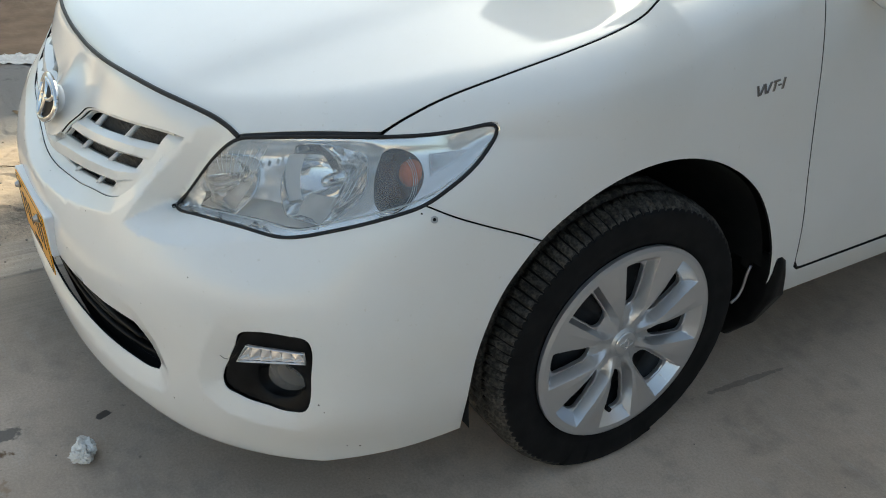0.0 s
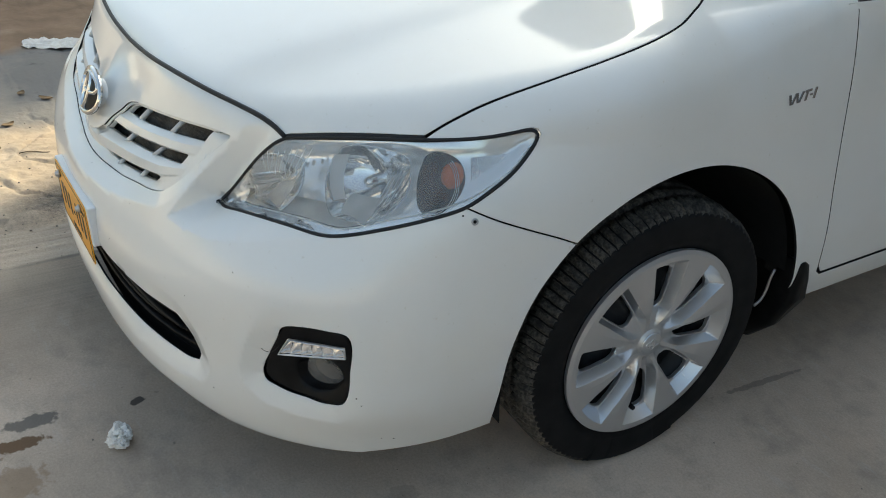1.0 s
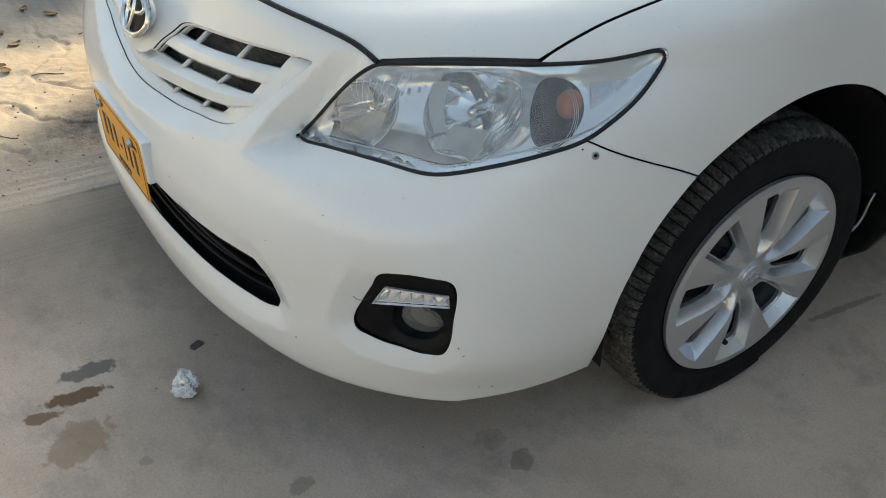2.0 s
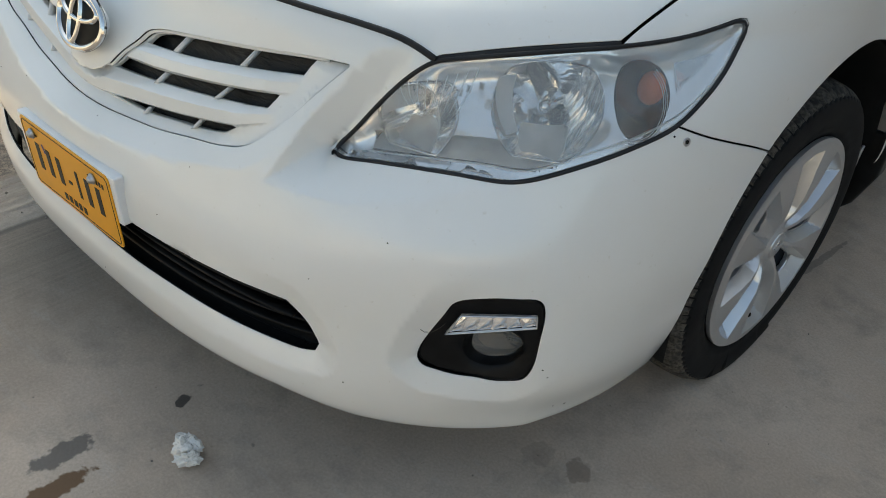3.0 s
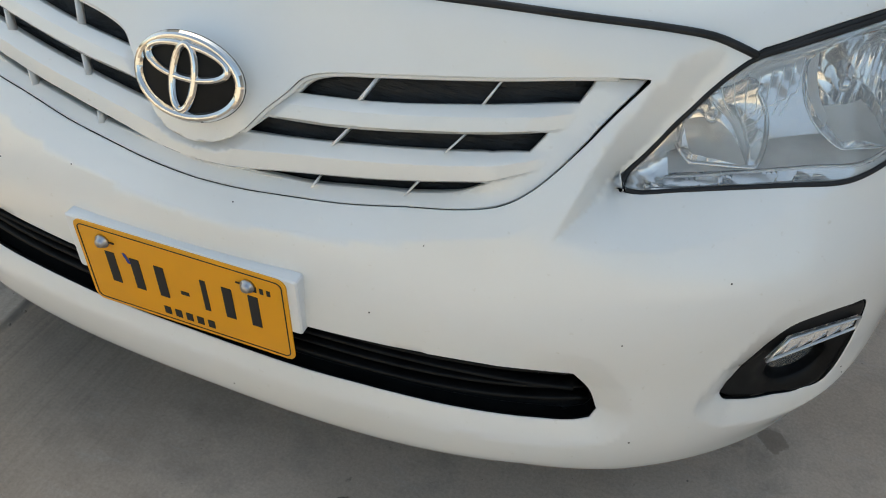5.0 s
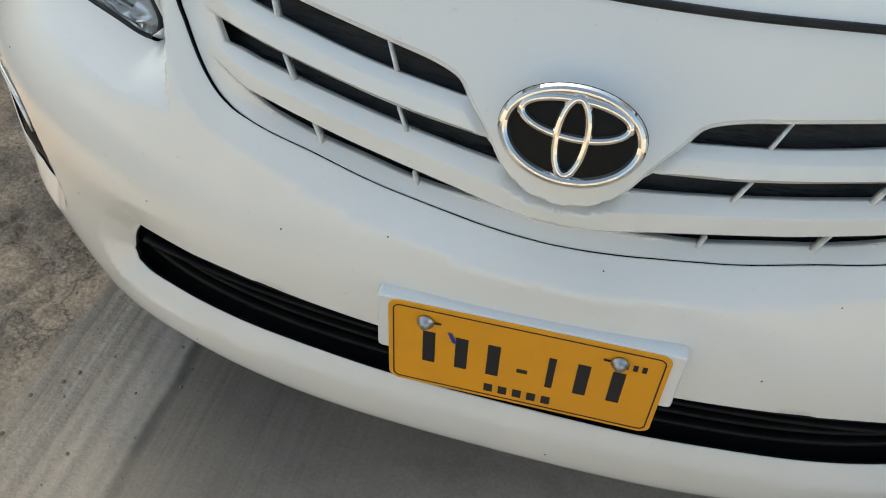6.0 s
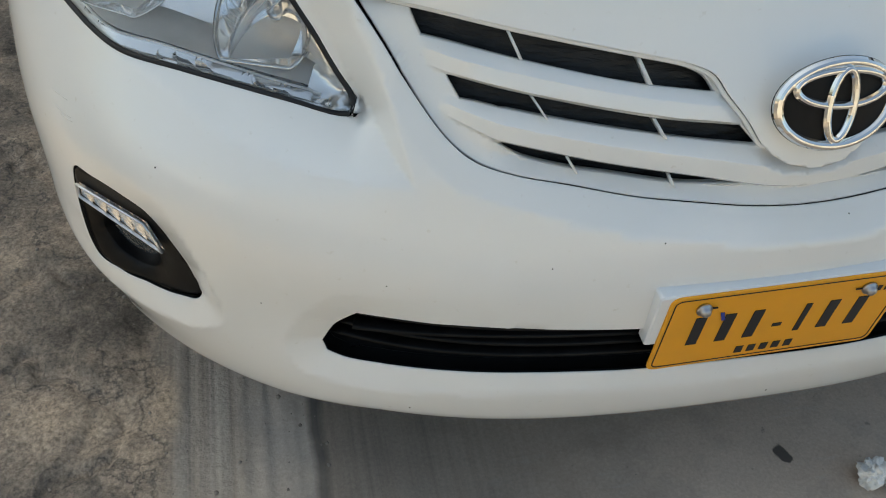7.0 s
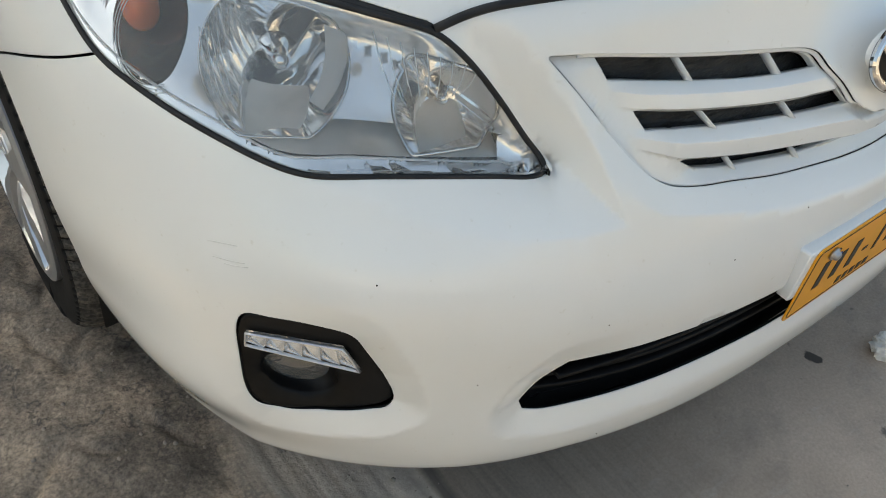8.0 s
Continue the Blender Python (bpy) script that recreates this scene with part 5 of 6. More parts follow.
for y in (1.28, 2.25):
    v, f = lathe([(0.004, -0.10), (0.013, -0.095), (0.014, 0), (0.013, 0.095), (0.004, 0.10)], 12)
    pair("door_handle", moved(v, pose(flank(np.array([y]), np.array([0.86]))[0] + 0.022, y, 0.86, 90, 0, 0)), f, PAINT, (front_doors[0] if y < 2 else rear_doors[0], front_doors[1] if y < 2 else rear_doors[1]))


def sheet(name, a, b, rows, mat, label="", bulge=(0, 0, 0), thick=0.006):
    """A sheet between two lines, swelling in its middle."""
    a, b, bulge = np.asarray(a, float), np.asarray(b, float), np.asarray(bulge, float)
    n, verts, faces = len(a), [], []
    for r in range(rows + 1):
        t = r / rows
        verts.append(a * (1 - t) + b * t + bulge * (4 * t * (1 - t)))
    top = np.concatenate(verts)
    back = top - np.array([0, 0, thick])
    m = len(top)
    for r in range(rows):
        for i in range(n - 1):
            q = (r * n + i, r * n + i + 1, (r + 1) * n + i + 1, (r + 1) * n + i)
            faces += [q, tuple(k + m for k in reversed(q))]
    rim = [i for i in range(n)] + [r * n + n - 1 for r in range(1, rows + 1)] + [rows * n + i for i in range(n - 2, -1, -1)] + [r * n for r in range(rows - 1, 0, -1)]
    faces += [(rim[i], rim[(i + 1) % len(rim)], rim[(i + 1) % len(rim)] + m, rim[i] + m) for i in range(len(rim))]
    return make(name, np.concatenate([top, back]), faces, mat, car, None, label)


def arc_line(half, y_mid, y_side, z_mid, z_side, n=17):
    x = np.linspace(-half, half, n)
    k = (x / half) ** 2
    return np.stack([x, y_mid + (y_side - y_mid) * k, z_mid + (z_side - z_mid) * k], 1)


cowl = arc_line(0.70, 0.10, 0.24, 0.955, 0.985)
sheet("cowl", arc_line(0.69, 0.085, 0.165, 0.945, 0.935), cowl, 2, BLACK, "black plastic cowl under the windscreen")
roof_front, roof_back = arc_line(0.555, 0.86, 0.95, 1.445, 1.40), arc_line(0.545, 2.12, 2.06, 1.435, 1.385)
sheet("windscreen", cowl, roof_front, 8, GLASS, "tinted windscreen", (0, -0.03, 0.045))
sheet("roof", roof_front, roof_back, 10, PAINT, "white roof", (0, 0, 0.045))
boot_front = arc_line(0.66, 2.86, 2.74, 1.045, 1.02)
sheet("rear_window", roof_back, boot_front, 8, GLASS, "tinted rear window", (0, 0.02, 0.035))
boot_back = arc_line(0.70, 3.56, 3.46, 1.02, 0.985)
sheet("boot_lid", boot_front, boot_back, 6, PAINT, "white boot lid", (0, 0, 0.012))
sheet("rear_bumper", boot_back + [0, 0.0, -0.004], arc_line(0.80, 3.63, 3.50, 0.24, 0.26), 10, PAINT, "white rear bumper", (0, 0.07, 0))
for side in (1, -1):
    belt = [(side * (0.765 - 0.03 * max(0, y - 2.2)), y, 0.985 + 0.012 * math.sin((y - 0.3) * 1.2)) for y in np.linspace(0.32, 2.72, 17)]
    rail = [(side * (0.565 + 0.02 * math.sin(k / 16 * math.pi)), 0.95 + (2.06 - 0.95) * k / 16, 1.40 + 0.012 * math.sin(k / 16 * math.pi)) for k in range(17)]
    sheet("side_window", belt, rail, 6, GLASS, "tinted side windows", (side * 0.02, 0, 0))
    ledge = [(side * flank(np.array([y]), np.array([0.98]))[0], y, 0.982) for y in np.linspace(0.34, 3.50, 17)]
    inner = [(side * (0.765 - 0.03 * max(0, y - 2.2)), y, 0.990) for y in np.linspace(0.32, 3.46, 17)]
    sheet("shoulder", ledge, inner, 2, PAINT, "white shoulder below the windows")
    pillar = [(side * 0.70, 0.24, 0.985), (side * 0.555, 0.95, 1.40)]
    p = np.array([np.array(pillar[0]) * (1 - t) + np.array(pillar[1]) * t + np.array([side * 0.012, -0.02, 0.03]) * 4 * t * (1 - t) for t in np.linspace(0, 1, 14)])
    make("windscreen_pillar", *tube(p, np.tile([0, -0.5, 0.85], (14, 1)), 0.028, 0.016), PAINT, car)
v, f = lathe([(0.01, -0.10), (0.055, -0.085), (0.075, -0.03), (0.078, 0.03), (0.06, 0.085), (0.012, 0.10)], 20)
pair("door_mirror", moved(v * [1, 0.7, 1], pose(0.935, 0.52, 1.02, 0, 90, 0)), f, PAINT, (front_doors[0], front_doors[1]), "white door mirror")
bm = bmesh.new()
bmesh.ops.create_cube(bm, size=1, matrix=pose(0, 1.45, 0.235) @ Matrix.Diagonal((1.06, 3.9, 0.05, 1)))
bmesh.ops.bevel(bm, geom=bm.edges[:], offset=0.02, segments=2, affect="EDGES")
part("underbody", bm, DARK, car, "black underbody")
# plain box added to fill the engine bay, its shade put into the colour
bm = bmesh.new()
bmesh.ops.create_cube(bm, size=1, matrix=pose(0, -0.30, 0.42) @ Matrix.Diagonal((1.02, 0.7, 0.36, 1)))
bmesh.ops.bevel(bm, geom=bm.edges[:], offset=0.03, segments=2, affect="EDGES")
part("engine_bay_block", bm, DARK, car, "near-black block filling the engine bay")


# ---- ground ----
def terrain(x, y):
    """Height of the ground: a flat slab, a streaked edge band, then broken ground."""
    wob = 0.05 * noise.noise((x * 1.3, y * 1.3, 3.0)) + 0.02 * noise.noise((x * 6, y * 6, 1.0))
    h = 0.0008 * noise.fractal((x * 9, y * 9, 0.5), 0.9, 2.0, 3)
    edge = -0.525 + 0.012 * noise.noise((y * 3, 0.0, 2.0))
    if x < edge:
        h -= 0.004
        band = -0.76 + wob * 1.4
        if x > band:
            h += 0.0045 * noise.noise((x * 42, y * 0.9, 0.0)) + 0.002 * noise.noise((x * 110, y * 1.5, 5.0))
        else:
            t = min(1.0, (band - x) / 0.05)
            plates = noise.fractal((x * 3.1, y * 3.1, 7.0), 0.8, 2.1, 5)
            crack = abs(noise.noise((x * 3.4 + 3 * wob, y * 2.6, 11.0)) + 0.15 * noise.noise((x * 16, y * 16, 4.0)))
            tier = noise.noise((x * 2.3, y * 1.7, 21.0)) + 0.2 * noise.noise((x * 11, y * 11, 9.0))
            h += t * (0.007 * plates + 0.004 * noise.fractal((x * 28, y * 28, 2.0), 0.7, 2.0, 4) - 0.012 * max(0.0, 1 - crack / 0.05) + 0.010 * min(1.0, max(0.0, tier / 0.06)))
    return h


def steps(lo, hi, fine):
    out = list(np.arange(lo, hi + 1e-6, fine))
    left, right, d = [], [], 0.05
    while d < 420:
        left.append(lo - d)
        right.append(hi + d)
        d *= 1.6
    return np.array(left[::-1] + out + right)


gx = steps(-1.75, 1.25, 0.0125)
gx = np.sort(np.concatenate([gx, gx[(gx > -1.4) & (gx < -0.5)] + 0.00625]))
gy = steps(-1.45, 0.75, 0.009)
verts = [(x, y, terrain(x, y) if -4 < x < 3 and -3 < y < 3 else 0.0) for y in gy for x in gx]
w = len(gx)
faces = [(j * w + i, j * w + i + 1, (j + 1) * w + i + 1, (j + 1) * w + i) for j in range(len(gy) - 1) for i in range(w - 1)]


STAINS = [(0.17, -1.12, 0.024, 0.066, 0, 0.8, (0.105, 0.095, 0.085)), (0.232, -1.165, 0.022, 0.066, -4, 0.92, (0.135, 0.072, 0.030)),
          (0.256, -1.238, 0.016, 0.038, -10, 0.85, (0.17, 0.095, 0.045)), (0.355, -1.19, 0.055, 0.075, 30, 0.55, (0.26, 0.165, 0.088)),
          (0.20, -0.905, 0.013, 0.019, 20, 0.9, (0.045, 0.038, 0.032)), (0.814, -0.486, 0.022, 0.032, 40, 0.5, (0.15, 0.11, 0.08)),
          (0.74, -0.508, 0.03, 0.035, 0, 0.22, (0.11, 0.095, 0.08)), (0.655, -0.878, 0.02, 0.026, 0, 0.4, (0.13, 0.10, 0.075)),
          (0.835, 0.50, 0.010, 0.16, -5, 0.5, (0.11, 0.10, 0.092)), (0.46, -1.10, 0.012, 0.016, 0, 0.35, (0.15, 0.13, 0.11))]


def ground_material():
    m = material("concrete_and_earth", (0.25, 0.24, 0.22), 0.88)
    geo = m.node_tree.nodes.new("ShaderNodeNewGeometry")
    sep = m.node_tree.nodes.new("ShaderNodeSeparateXYZ")
    wire(m, geo.outputs["Position"], sep.inputs[0])

    def calc(op, a, b=0.0, c=0.0):
        n = m.node_tree.nodes.new("ShaderNodeMath")
        n.operation = op
        for s, v in zip(n.inputs, (a, b, c)):
            if isinstance(v, (int, float)):
                s.default_value = v
            else:
                wire(m, v, s)
        return n.outputs[0]
    slab_c = ramp(m, grain(m, 1.7, 9.0, rough=0.62), (0.28, (0.38, 0.302, 0.232)), (0.52, (0.53, 0.428, 0.336)), (0.75, (0.64, 0.53, 0.422)))
    dirt = ramp(m, grain(m, 7.0, 8.0, rough=0.65), (0.48, 0.0), (0.72, 0.65))
    slab_c = mix(m, dirt, slab_c, (0.27, 0.222, 0.18))
    scuff = ramp(m, grain(m, 3.0, 7.0, (2.2, 9.0, 1), 0.7), (0.56, 0.0), (0.74, 0.45))
    slab_c = mix(m, scuff, slab_c, (0.52, 0.475, 0.425))
    pits = ramp(m, grain(m, 60.0, 4.0), (0.24, 0.5), (0.31, 0.0))
    slab_c = mix(m, pits, slab_c, (0.11, 0.098, 0.086))
    lines = ramp(m, grain(m, 1.0, 5.0, (95, 0.9, 1)), (0.32, 0.72), (0.5, 1.0), (0.66, 1.18))
    worn = calc("MULTIPLY_ADD", sep.outputs["X"], -1.6, calc("MULTIPLY_ADD", grain(m, 1.4, 6.0), 1.2, -0.45))
    worn = ramp(m, worn, (0.0, 0.0), (0.75, 0.75))
    slab_c = mix(m, worn, slab_c, mix(m, 1.0, (0.185, 0.156, 0.128), lines, "MULTIPLY"))
    fine = ramp(m, grain(m, 170.0, 7.0, rough=0.75), (0.3, 0.82), (0.7, 1.15))
    slab_c = mix(m, 1.0, slab_c, fine, "MULTIPLY")
    streak = ramp(m, grain(m, 1.0, 6.0, (26, 0.8, 1)), (0.3, (0.15, 0.13, 0.112)), (0.5, (0.28, 0.246, 0.208)), (0.72, (0.41, 0.362, 0.31)))
    streak = mix(m, 1.0, mix(m, 1.0, streak, lines, "MULTIPLY"), fine, "MULTIPLY")
    plain = ramp(m, grain(m, 9.0, 7.0, (1, 0.5, 1)), (0.35, (0.35, 0.305, 0.255)), (0.7, (0.44, 0.39, 0.335)))
    inner = ramp(m, calc("ADD", sep.outputs["X"], calc("MULTIPLY_ADD", grain(m, 3.0, 5.0), 0.03, 0.635)), (0.0, 0.0), (0.012, 1.0))
    streak = mix(m, inner, streak, mix(m, 1.0, plain, fine, "MULTIPLY"))
    rock = ramp(m, grain(m, 3.6, 10.0, rough=0.68), (0.36, (0.085, 0.073, 0.060)), (0.47, (0.19, 0.158, 0.125)), (0.57, (0.33, 0.265, 0.20)), (0.68, (0.50, 0.39, 0.275)))
    for scale, at, much in ((2.6, 0.50, 0.7), (5.2, 0.60, 0.3)):
        thin = ramp(m, calc("ABSOLUTE", calc("SUBTRACT", grain(m, scale, 7.0, rough=0.6), at)), (0.0, much), (0.008, 0.0))
        rock = mix(m, thin, rock, (0.06, 0.055, 0.05))
    grit = ramp(m, grain(m, 140.0, 8.0, rough=0.78), (0.35, 0.4), (0.68, 1.55))
    rock = mix(m, 1.0, rock, grit, "MULTIPLY")
    # pale sand; part of the sunlit patch's brightness is put into its colour
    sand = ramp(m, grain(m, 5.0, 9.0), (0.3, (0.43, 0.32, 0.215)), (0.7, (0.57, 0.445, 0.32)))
    clods = ramp(m, grain(m, 14.0, 6.0, rough=0.7), (0.60, 0.0), (0.72, 1.0))
    soil = ramp(m, grain(m, 6.0, 8.0), (0.3, (0.17, 0.105, 0.06)), (0.7, (0.30, 0.20, 0.125)))
    wob = calc("MULTIPLY_ADD", grain(m, 2.2, 6.0), 0.30, -0.15)
    x = calc("ADD", sep.outputs["X"], wob)
    near = lambda at, soft: calc("MULTIPLY_ADD", x, -1.0 / soft, at / soft + 0.5)

    def clamp(v):
        n = m.node_tree.nodes.new("ShaderNodeClamp")
        wire(m, v, n.inputs[0])
        return n.outputs[0]
    straight = calc("MULTIPLY_ADD", sep.outputs["X"], -1.0 / 0.012, -0.525 / 0.012 + 0.5)
    seam = ramp(m, calc("ABSOLUTE", calc("ADD", sep.outputs["X"], calc("MULTIPLY_ADD", grain(m, 9.0, 4.0), 0.02, 0.515))), (0.004, 0.85), (0.016, 0.0))
    c = mix(m, seam, mix(m, clamp(straight), slab_c, streak), (0.07, 0.064, 0.058))
    c = mix(m, clamp(near(-0.76, 0.05)), c, rock)
    # sand mask follows the slanted edge of the sunlit patch
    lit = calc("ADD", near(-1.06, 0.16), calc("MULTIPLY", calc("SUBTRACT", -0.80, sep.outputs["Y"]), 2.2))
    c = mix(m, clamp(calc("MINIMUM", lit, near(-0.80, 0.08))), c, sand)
    grey = mix(m, clods, (0.215, 0.20, 0.185), (0.13, 0.12, 0.11))
    c = mix(m, clamp(near(-1.58, 0.10)), c, grey)
    c = mix(m, clamp(near(-2.55, 0.12)), c, soil)
    dust = calc("MULTIPLY_ADD", sep.outputs["Y"], -1.9, calc("MULTIPLY_ADD", grain(m, 4.0, 7.0), 1.2, -2.1))
    west = clamp(calc("MULTIPLY_ADD", sep.outputs["X"], -4.0, -1.2))
    c = mix(m, calc("MULTIPLY", ramp(m, dust, (0.0, 0.0), (0.6, 0.75)), west), c, mix(m, 1.0, (0.52, 0.43, 0.33), fine, "MULTIPLY"))
    for sx, sy, rx, ry, turn, much, tone in STAINS:
        mp = node(m, "ShaderNodeMapping", Location=(sx, sy, 0), Rotation=(0, 0, radians(turn)), Scale=(rx, ry, 1))
        mp.vector_type = "TEXTURE"
        wire(m, geo.outputs["Position"], mp.inputs["Vector"])
        far = m.node_tree.nodes.new("ShaderNodeVectorMath")
        far.operation = "LENGTH"
        flat = node(m, "ShaderNodeVectorMath")
        flat.operation = "MULTIPLY"
        flat.inputs[1].default_value = (1, 1, 0)
        wire(m, mp.outputs["Vector"], flat.inputs[0])
        wire(m, flat.outputs["Vector"], far.inputs[0])
        rag = calc("ADD", far.outputs["Value"], calc("MULTIPLY_ADD", grain(m, 38.0, 5.0), 1.7, -0.85))
        c = mix(m, ramp(m, rag, (0.80, much), (0.98, 0.0)), c, tone)
    wire(m, c, bsdf(m).inputs["Base Color"])
    h = mix(m, clamp(near(-0.76, 0.05)), grain(m, 90.0, 6.0), grain(m, 45.0, 8.0))
    relief(m, h, mix(m, clamp(near(-0.6, 0.2)), 0.06, 0.9), 0.005)
    return m


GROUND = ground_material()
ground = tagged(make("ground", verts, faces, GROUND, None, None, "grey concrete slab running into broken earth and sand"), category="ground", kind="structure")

# plain unseen walls added behind the car for shade; sun falls through their gap
PLASTER = material("plaster", (0.42, 0.39, 0.35), 0.9)
wire(PLASTER, ramp(PLASTER, grain(PLASTER, 1.5, 8.0), (0.3, (0.46, 0.43, 0.385)), (0.75, (0.60, 0.565, 0.515))), bsdf(PLASTER).inputs["Base Color"])

# darker grey for the added east wall, to cut the light from there
GREY_RENDER = material("grey_render", (0.3, 0.3, 0.3), 0.9)
wire(GREY_RENDER, ramp(GREY_RENDER, grain(GREY_RENDER, 1.5, 8.0), (0.3, (0.26, 0.265, 0.27)), (0.75, (0.36, 0.365, 0.37))), bsdf(GREY_RENDER).inputs["Base Color"])


def unseen_wall(name, x0, x1, y, high):
    bm = bmesh.new()
    bmesh.ops.create_cube(bm, size=1, matrix=pose((x0 + x1) / 2, y, high / 2) @ Matrix.Diagonal((x1 - x0, 0.25, high, 1)))
    bmesh.ops.bevel(bm, geom=bm.edges[:], offset=0.01, segments=1, affect="EDGES")
    tagged(part(name, bm, PLASTER, None, "plain plastered wall, unseen, added to shape the light", False), category="wall", kind="structure")


def unseen_side_wall(name, x, y0, y1, high, mat):
    bm = bmesh.new()
    bmesh.ops.create_cube(bm, size=1, matrix=pose(x, (y0 + y1) / 2, high / 2) @ Matrix.Diagonal((0.25, y1 - y0, high, 1)))
    bmesh.ops.bevel(bm, geom=bm.edges[:], offset=0.01, segments=1, affect="EDGES")
    tagged(part(name, bm, mat, None, "plain plastered wall, unseen, added to shape the light", False), category="wall", kind="structure")


unseen_wall("shade_wall_north", -4.75, 9.0, 5.2, 8.6)
unseen_wall("shade_wall_west", -16.0, -5.6, 5.2, 8.6)
# unseen wall added to close the front, kept low for sky in the reflections
unseen_wall("closing_wall_south", -16.0, 12.0, -7.5, 2.0)
# unseen wall added to darken the car's left side
unseen_side_wall("shade_wall_east", 5.2, -1.6, 5.0, 3.2, GREY_RENDER)


# ---- small things on the ground and on the car ----
def crumple(seed, size, squash, folds):
    """A crumpled ball of tissue with creased folds."""
    bm = bmesh.new()
    bmesh.ops.create_icosphere(bm, subdivisions=4, radius=1.0)
    for v in bm.verts:
        d = v.co.normalized()
        k = 0.0
        for i, f in enumerate((1.3, 2.7, 5.5)):
            k += abs(noise.noise(d * f * folds + Vector((seed, i * 7.1, 0)))) / (i + 1)
        v.co = d * (0.55 + 0.75 * k)
        v.co.x *= size[0]
        v.co.y *= size[1]
        v.co.z *= size[2]
    low = min(v.co.z for v in bm.verts)
    cut = low + (max(v.co.z for v in bm.verts) - low) * squash
    for v in bm.verts:
        v.co.z = max(v.co.z, cut) - cut
    return bm


TISSUE = material("tissue_paper", (0.72, 0.69, 0.64), 0.95)
wire(TISSUE, ramp(TISSUE, grain(TISSUE, 60.0, 5.0), (0.3, (0.72, 0.68, 0.62)), (0.7, (0.86, 0.84, 0.80))), bsdf(TISSUE).inputs["Base Color"])
relief(TISSUE, grain(TISSUE, 180.0, 5.0), 0.5, 0.002)
tissue = tagged(part("tissue", crumple(3.0, (0.030, 0.026, 0.026), 0.12, 0.8), TISSUE, None, "crumpled white tissue lying on the concrete", False), category="tissue")
tissue.matrix_basis = pose(0.318, -0.968, 0.0008, 0, 0, 20)
flap_piece = part("loose_fold", crumple(9.0, (0.024, 0.011, 0.016), 0.05, 1.4), TISSUE, tissue, "", False)
flap_piece.matrix_basis = pose(0.018, -0.022, 0.004, 0, 0, 35)

bm = bmesh.new()
bmesh.ops.create_grid(bm, x_segments=24, y_segments=18, size=0.5)
for v in bm.verts:
    r = v.co.length
    v.co.x *= 0.26 * (1 + 0.3 * noise.noise(v.co * 3))
    v.co.y *= 0.15 * (1 + 0.4 * noise.noise(v.co * 3 + Vector((4, 0, 0))))
    v.co.z = 0.006 + 0.022 * abs(noise.noise(Vector((v.co.x * 22, v.co.y * 22, 1)))) + 0.012 * abs(noise.noise(Vector((v.co.x * 50, v.co.y * 50, 6))))
geom = bmesh.ops.extrude_face_region(bm, geom=bm.faces[:])
for v in geom["geom"]:
    if isinstance(v, bmesh.types.BMVert):
        v.co.z += 0.0015
paper = tagged(part("paper_scrap", bm, TISSUE, None, "crumpled white paper scrap lying on the earth", False), category="paper")
paper.matrix_basis = pose(-2.575, -0.55, -0.002, 0, 0, 70)

# screw hole and stone chips on the bumper
CHIP = plastic_material("chipped_paint", (0.05, 0.045, 0.04), 0.7)


def on_side(x, y, z):
    p = on_nose(to_turns([(abs(x), y, z)]))
    k = facing(p)
    s = np.array([1 if x > 0 else -1, 1, 1])
    return p[0] * s, k[0] * s


def spot(name, x, y, z, r, mat, parent, profile=None, label=""):
    p, k = on_side(x, y, z)
    v, f = lathe(profile or [(r, -0.001), (r, 0.0002), (r * 0.6, 0.0005), (r * 0.1, 0.0006)], 10)
    turn = Vector(k).to_track_quat("Z", "Y").to_matrix().to_4x4()
    return make(name, moved(v, Matrix.Translation(p) @ turn), f, mat, parent, None, label)


spot("screw_ring", 0.843, -0.473, 0.683, 0.0062, STEEL, bumper, [(0.0062, -0.001), (0.0062, 0.0006), (0.0048, 0.0016), (0.003, 0.0009)], "small zinc screw ring")
# holes drawn as near-black discs, their inner shade put into the colour
spot("screw_hole", 0.843, -0.473, 0.683, 0.0028, DARK, bumper, [(0.0028, 0.0004), (0.0028, 0.0016), (0.001, 0.0017)])
spot("screw_hole", 0.842, -0.497, 0.695, 0.0016, DARK, bumper)
for x, y, z, r in ((0.062, -0.917, 0.541, 0.0014), (-0.164, -0.919, 0.528, 0.0013), (-0.287, -0.919, 0.499, 0.0015), (0.25, -0.932, 0.456, 0.0018),
                   (-0.591, -0.83, 0.399, 0.0014), (-0.692, -0.771, 0.553, 0.0016), (0.536, -0.868, 0.471, 0.0015), (0.628, -0.809, 0.555, 0.0018),
                   (0.575, -0.836, 0.284, 0.0022), (0.055, -0.937, 0.249, 0.0021), (-0.423, -0.898, 0.242, 0.0016), (-0.459, -0.886, 0.469, 0.0014),
                   (0.80, -0.655, 0.36, 0.0024), (0.806, -0.648, 0.345, 0.0018), (0.83, -0.60, 0.235, 0.0030), (0.82, -0.62, 0.240, 0.0020), (0.30, -0.90, 0.55, 0.0013)):
    spot("stone_chip", x, y, z, r * 0.65, CHIP, bumper)

SCUFF = plastic_material("scuffed_paint", (0.60, 0.59, 0.56), 0.8)


def scratch(line, wide, mat, side=1):
    """A thin scratch that follows the bumper."""
    v, f = strip_on_nose(smooth_line(line, 0.15), wide, 0.0004, 0.0001)
    make("scratch", v * [side, 1, 1], f if side > 0 else [tuple(reversed(q)) for q in f], mat, bumper, None, "thin scratch in the paint")


scratch([(37.35, -1.71), (37.62, -2.07), (37.94, -2.15)], 0.0006, CHIP)
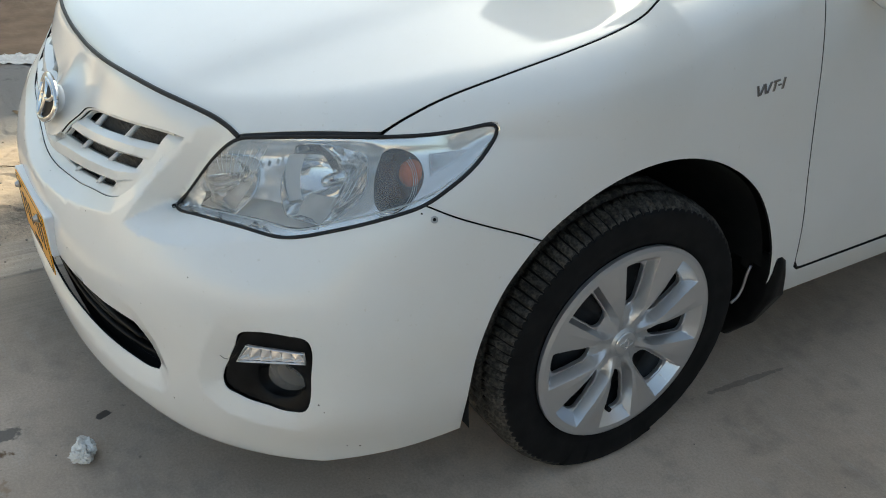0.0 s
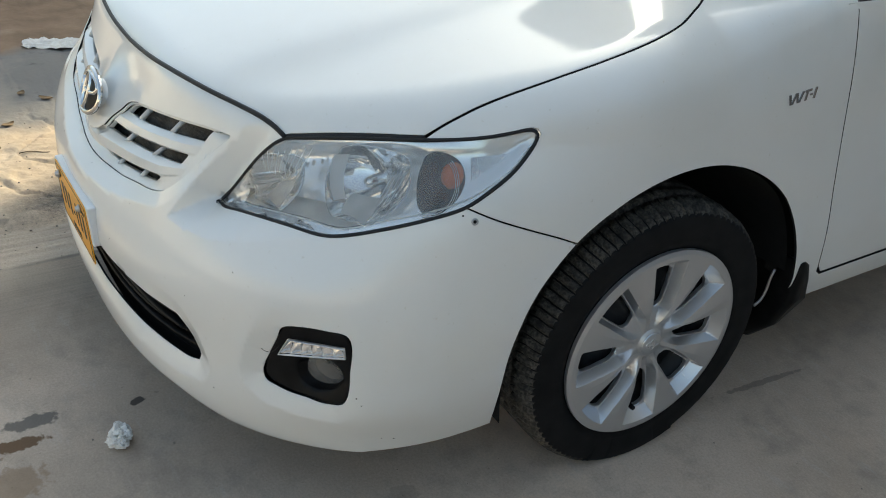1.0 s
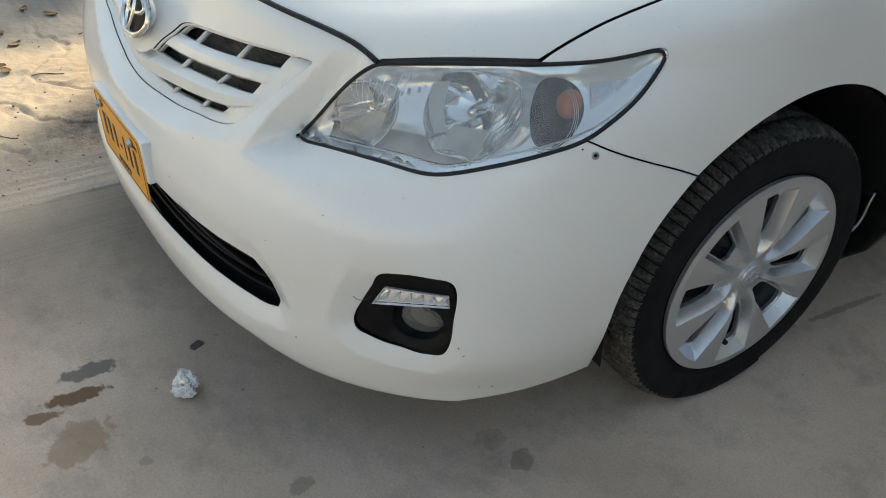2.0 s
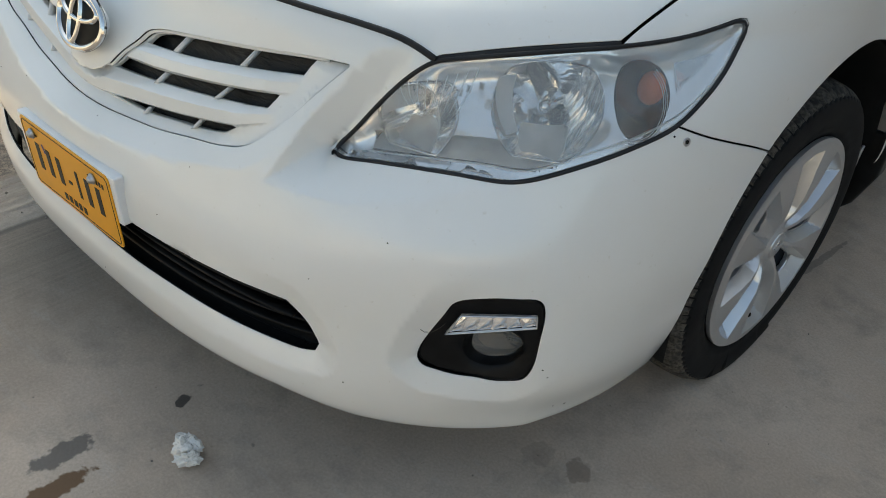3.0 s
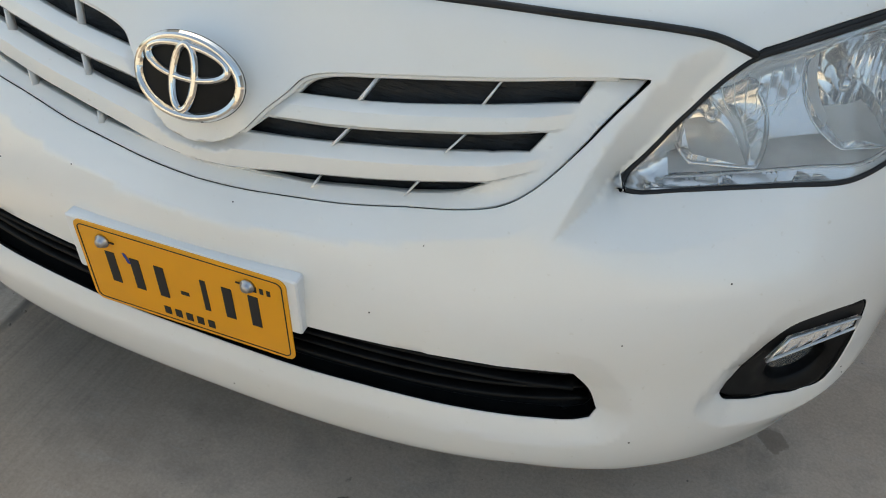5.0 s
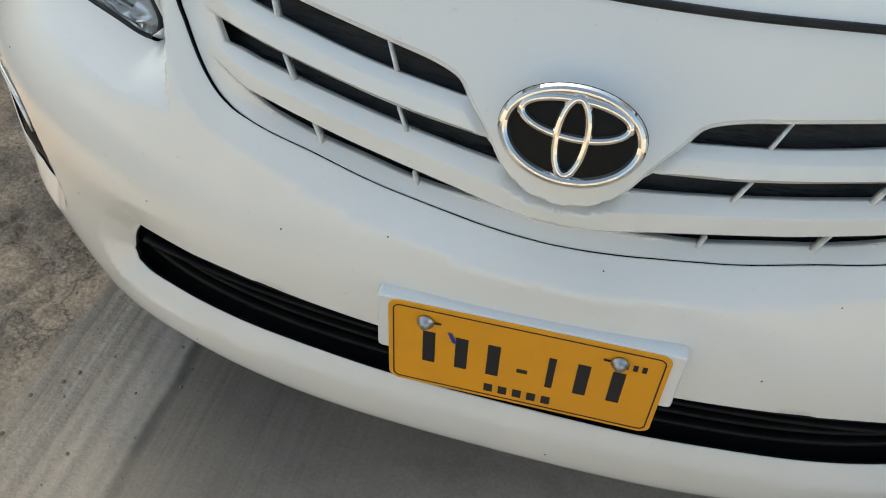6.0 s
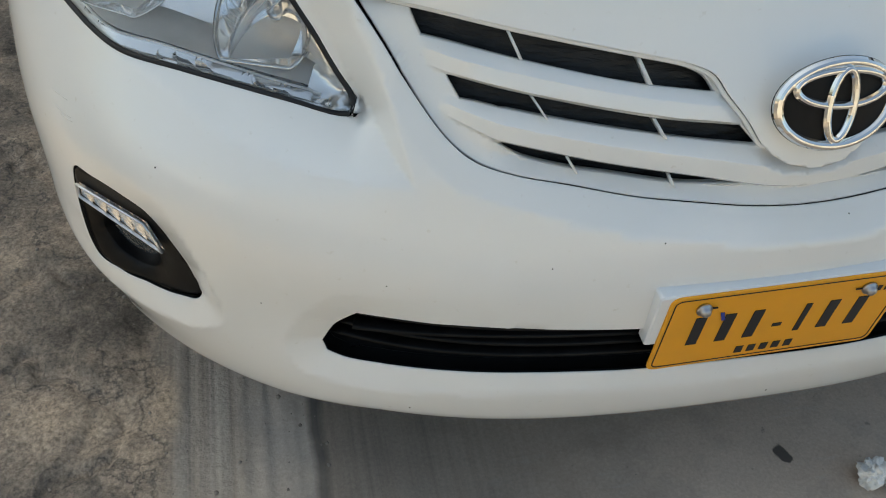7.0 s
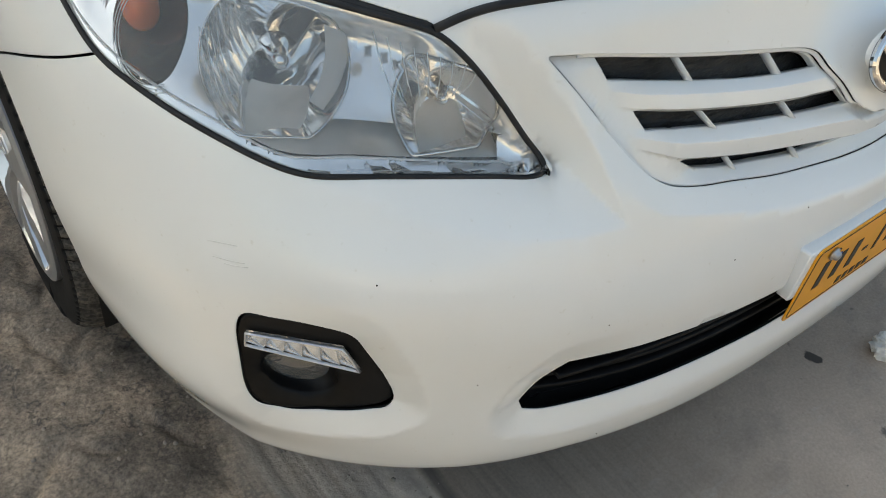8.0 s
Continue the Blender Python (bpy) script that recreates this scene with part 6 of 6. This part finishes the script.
scratch([(38.1, -2.2), (38.6, -1.7), (39.1, -1.0)], 0.0005, CHIP)
scratch([(47.67, 5.87), (46.51, 6.01), (45.86, 6.07)], 0.0004, SCUFF, -1)
scratch([(47.3, 5.05), (46.16, 5.12), (45.4, 5.22)], 0.0004, SCUFF, -1)
scratch([(46.6, 4.85), (46.0, 4.9), (45.2, 5.05)], 0.0004, SCUFF, -1)

# raised chrome marks on the left fender
def mark(y0, z0, loop2):
    """One raised stroke, slanted like its neighbours: y along the fender, z up."""
    y, z = np.array([y0]), np.array([z0])
    p = side_x(y, z)[0]
    q = Vector(facing(p[None])[0])
    along = (Vector((0, 1, 0.10)) - q * q.dot(Vector((0, 1, 0.10)))).normalized()
    m = Matrix((along, q.cross(along), q)).transposed().to_4x4()
    m.translation = p
    slab("badge_stroke", loop2, -0.001, 0.0022, DIMMED_CHROME, fenders[0], m, 0.0004, "small chrome mark, darkened in colour for its reflections")


# chrome darkened in its colour to stand in for dark reflections
DIMMED_CHROME = material("dimmed_chrome", (0.30, 0.30, 0.31), 0.14, 1.0)
for y0, w0, w1, h in ((0.213, -0.0035, 0.002, 0.021), (0.2215, 0.0065, -0.0035, 0.021), (0.233, -0.0035, 0.002, 0.021), (0.2415, 0.0065, -0.0035, 0.021), (0.259, 0.002, -0.002, 0.021), (0.284, 0.002, -0.002, 0.022)):
    mark(y0, 0.8135 + (y0 - 0.214) * 0.10, [(w1 - 0.0024, -h / 2), (w1 + 0.0024, -h / 2), (w0 + 0.0026, h / 2), (w0 - 0.0026, h / 2)])
mark(0.262, 0.827, [(-0.009, -0.0022), (0.009, -0.0022), (0.0095, 0.0022), (-0.0085, 0.0022)])
mark(0.273, 0.8185, [(-0.004, -0.0016), (0.004, -0.0016), (0.004, 0.0016), (-0.004, 0.0016)])

# loose debris
LEAF = plastic_material("dry_leaf", (0.22, 0.15, 0.085), 0.85)
rng = random.Random(5)


def leaf(x, y, size, turn):
    bm = bmesh.new()
    n = 10
    rows = []
    for i in range(n + 1):
        t = i / n
        w = 0.30 * math.sin(math.pi * t) ** 0.8
        row = []
        for s in (-1, -0.5, 0, 0.5, 1):
            z = 0.10 * abs(s) + 0.12 * (t - 0.5) ** 2 * 4 + 0.05 * noise.noise(Vector((t * 4, s * 2, x * 9)))
            row.append(bm.verts.new(((t - 0.5) * size, s * w * size, max(0.002, z * size * 0.7))))
        rows.append(row)
    for a, b in zip(rows, rows[1:]):
        for i in range(4):
            bm.faces.new((a[i], a[i + 1], b[i + 1], b[i]))
    bmesh.ops.remove_doubles(bm, verts=bm.verts[:], dist=1e-5)
    solid = bmesh.ops.extrude_face_region(bm, geom=bm.faces[:])
    for v in solid["geom"]:
        if isinstance(v, bmesh.types.BMVert):
            v.co.z += 0.0008
    ob = tagged(part("dry_leaf", bm, LEAF, None, "dry brown leaf lying on the sand", False), category="leaf", group="dry leaves on the sand")
    ob.matrix_basis = pose(x, y, terrain(x, y) + 0.0005, 0, 0, turn)


for x, y, size, turn in ((-1.75, -0.93, 0.07, 20), (-1.62, -0.90, 0.055, 120), (-1.46, -1.0, 0.08, 70), (-1.40, -0.97, 0.05, 10), (-1.86, -0.72, 0.06, 50), (-1.95, -0.80, 0.05, 150)):
    leaf(x, y, size, turn)

STONE = plastic_material("pebble", (0.24, 0.21, 0.18), 0.9)
verts, faces = [], []
base = bmesh.new()
bmesh.ops.create_icosphere(base, subdivisions=1, radius=1)
bv, bf = np.array([v.co[:] for v in base.verts]), [[v.index for v in q.verts] for q in base.faces]
base.free()
for _ in range(900):
    x = -0.5 - abs(rng.gauss(0, 0.55)) if rng.random() < 0.85 else rng.uniform(-0.5, 1.2)
    y = rng.uniform(-1.4, 0.4)
    r = 0.0012 + 0.0035 * rng.random() ** 4
    if x > -0.5:
        r *= 0.5
    o = len(verts)
    z = terrain(x, y) + r * 0.3
    for q in bv:
        k = 1 + 0.3 * noise.noise(Vector(q) * 1.7 + Vector((x * 50, y * 50, 0)))
        verts.append((x + q[0] * r * k, y + q[1] * r * k, z + q[2] * r * k * 0.7))
    faces += [tuple(o + i for i in t) for t in bf]
tagged(make("gravel", verts, faces, STONE, None, None, "loose grit and pebbles on the broken ground"), category="gravel", kind="stuff")
TWIG = plastic_material("twig", (0.10, 0.075, 0.05), 0.9)
for x, y, turn, length in ((-0.96, -1.10, 62, 0.16), (-1.30, -0.86, 80, 0.10), (-1.62, -0.62, 95, 0.12)):
    t = np.linspace(0, 1, 9)
    line = np.stack([(t - 0.5) * length, 0.10 * length * np.sin(t * 5), 0.003 + 0 * t], 1)
    v, f = tube(line, np.tile([0, 0, 1.0], (9, 1)), 0.0018, 0.0018)
    ob = tagged(make("twig", v, f, TWIG, None, None, "thin dark twig lying on the sand"), category="twig", group="twigs on the sand")
    ob.matrix_basis = pose(x, y, terrain(x, y), 0, 0, turn)
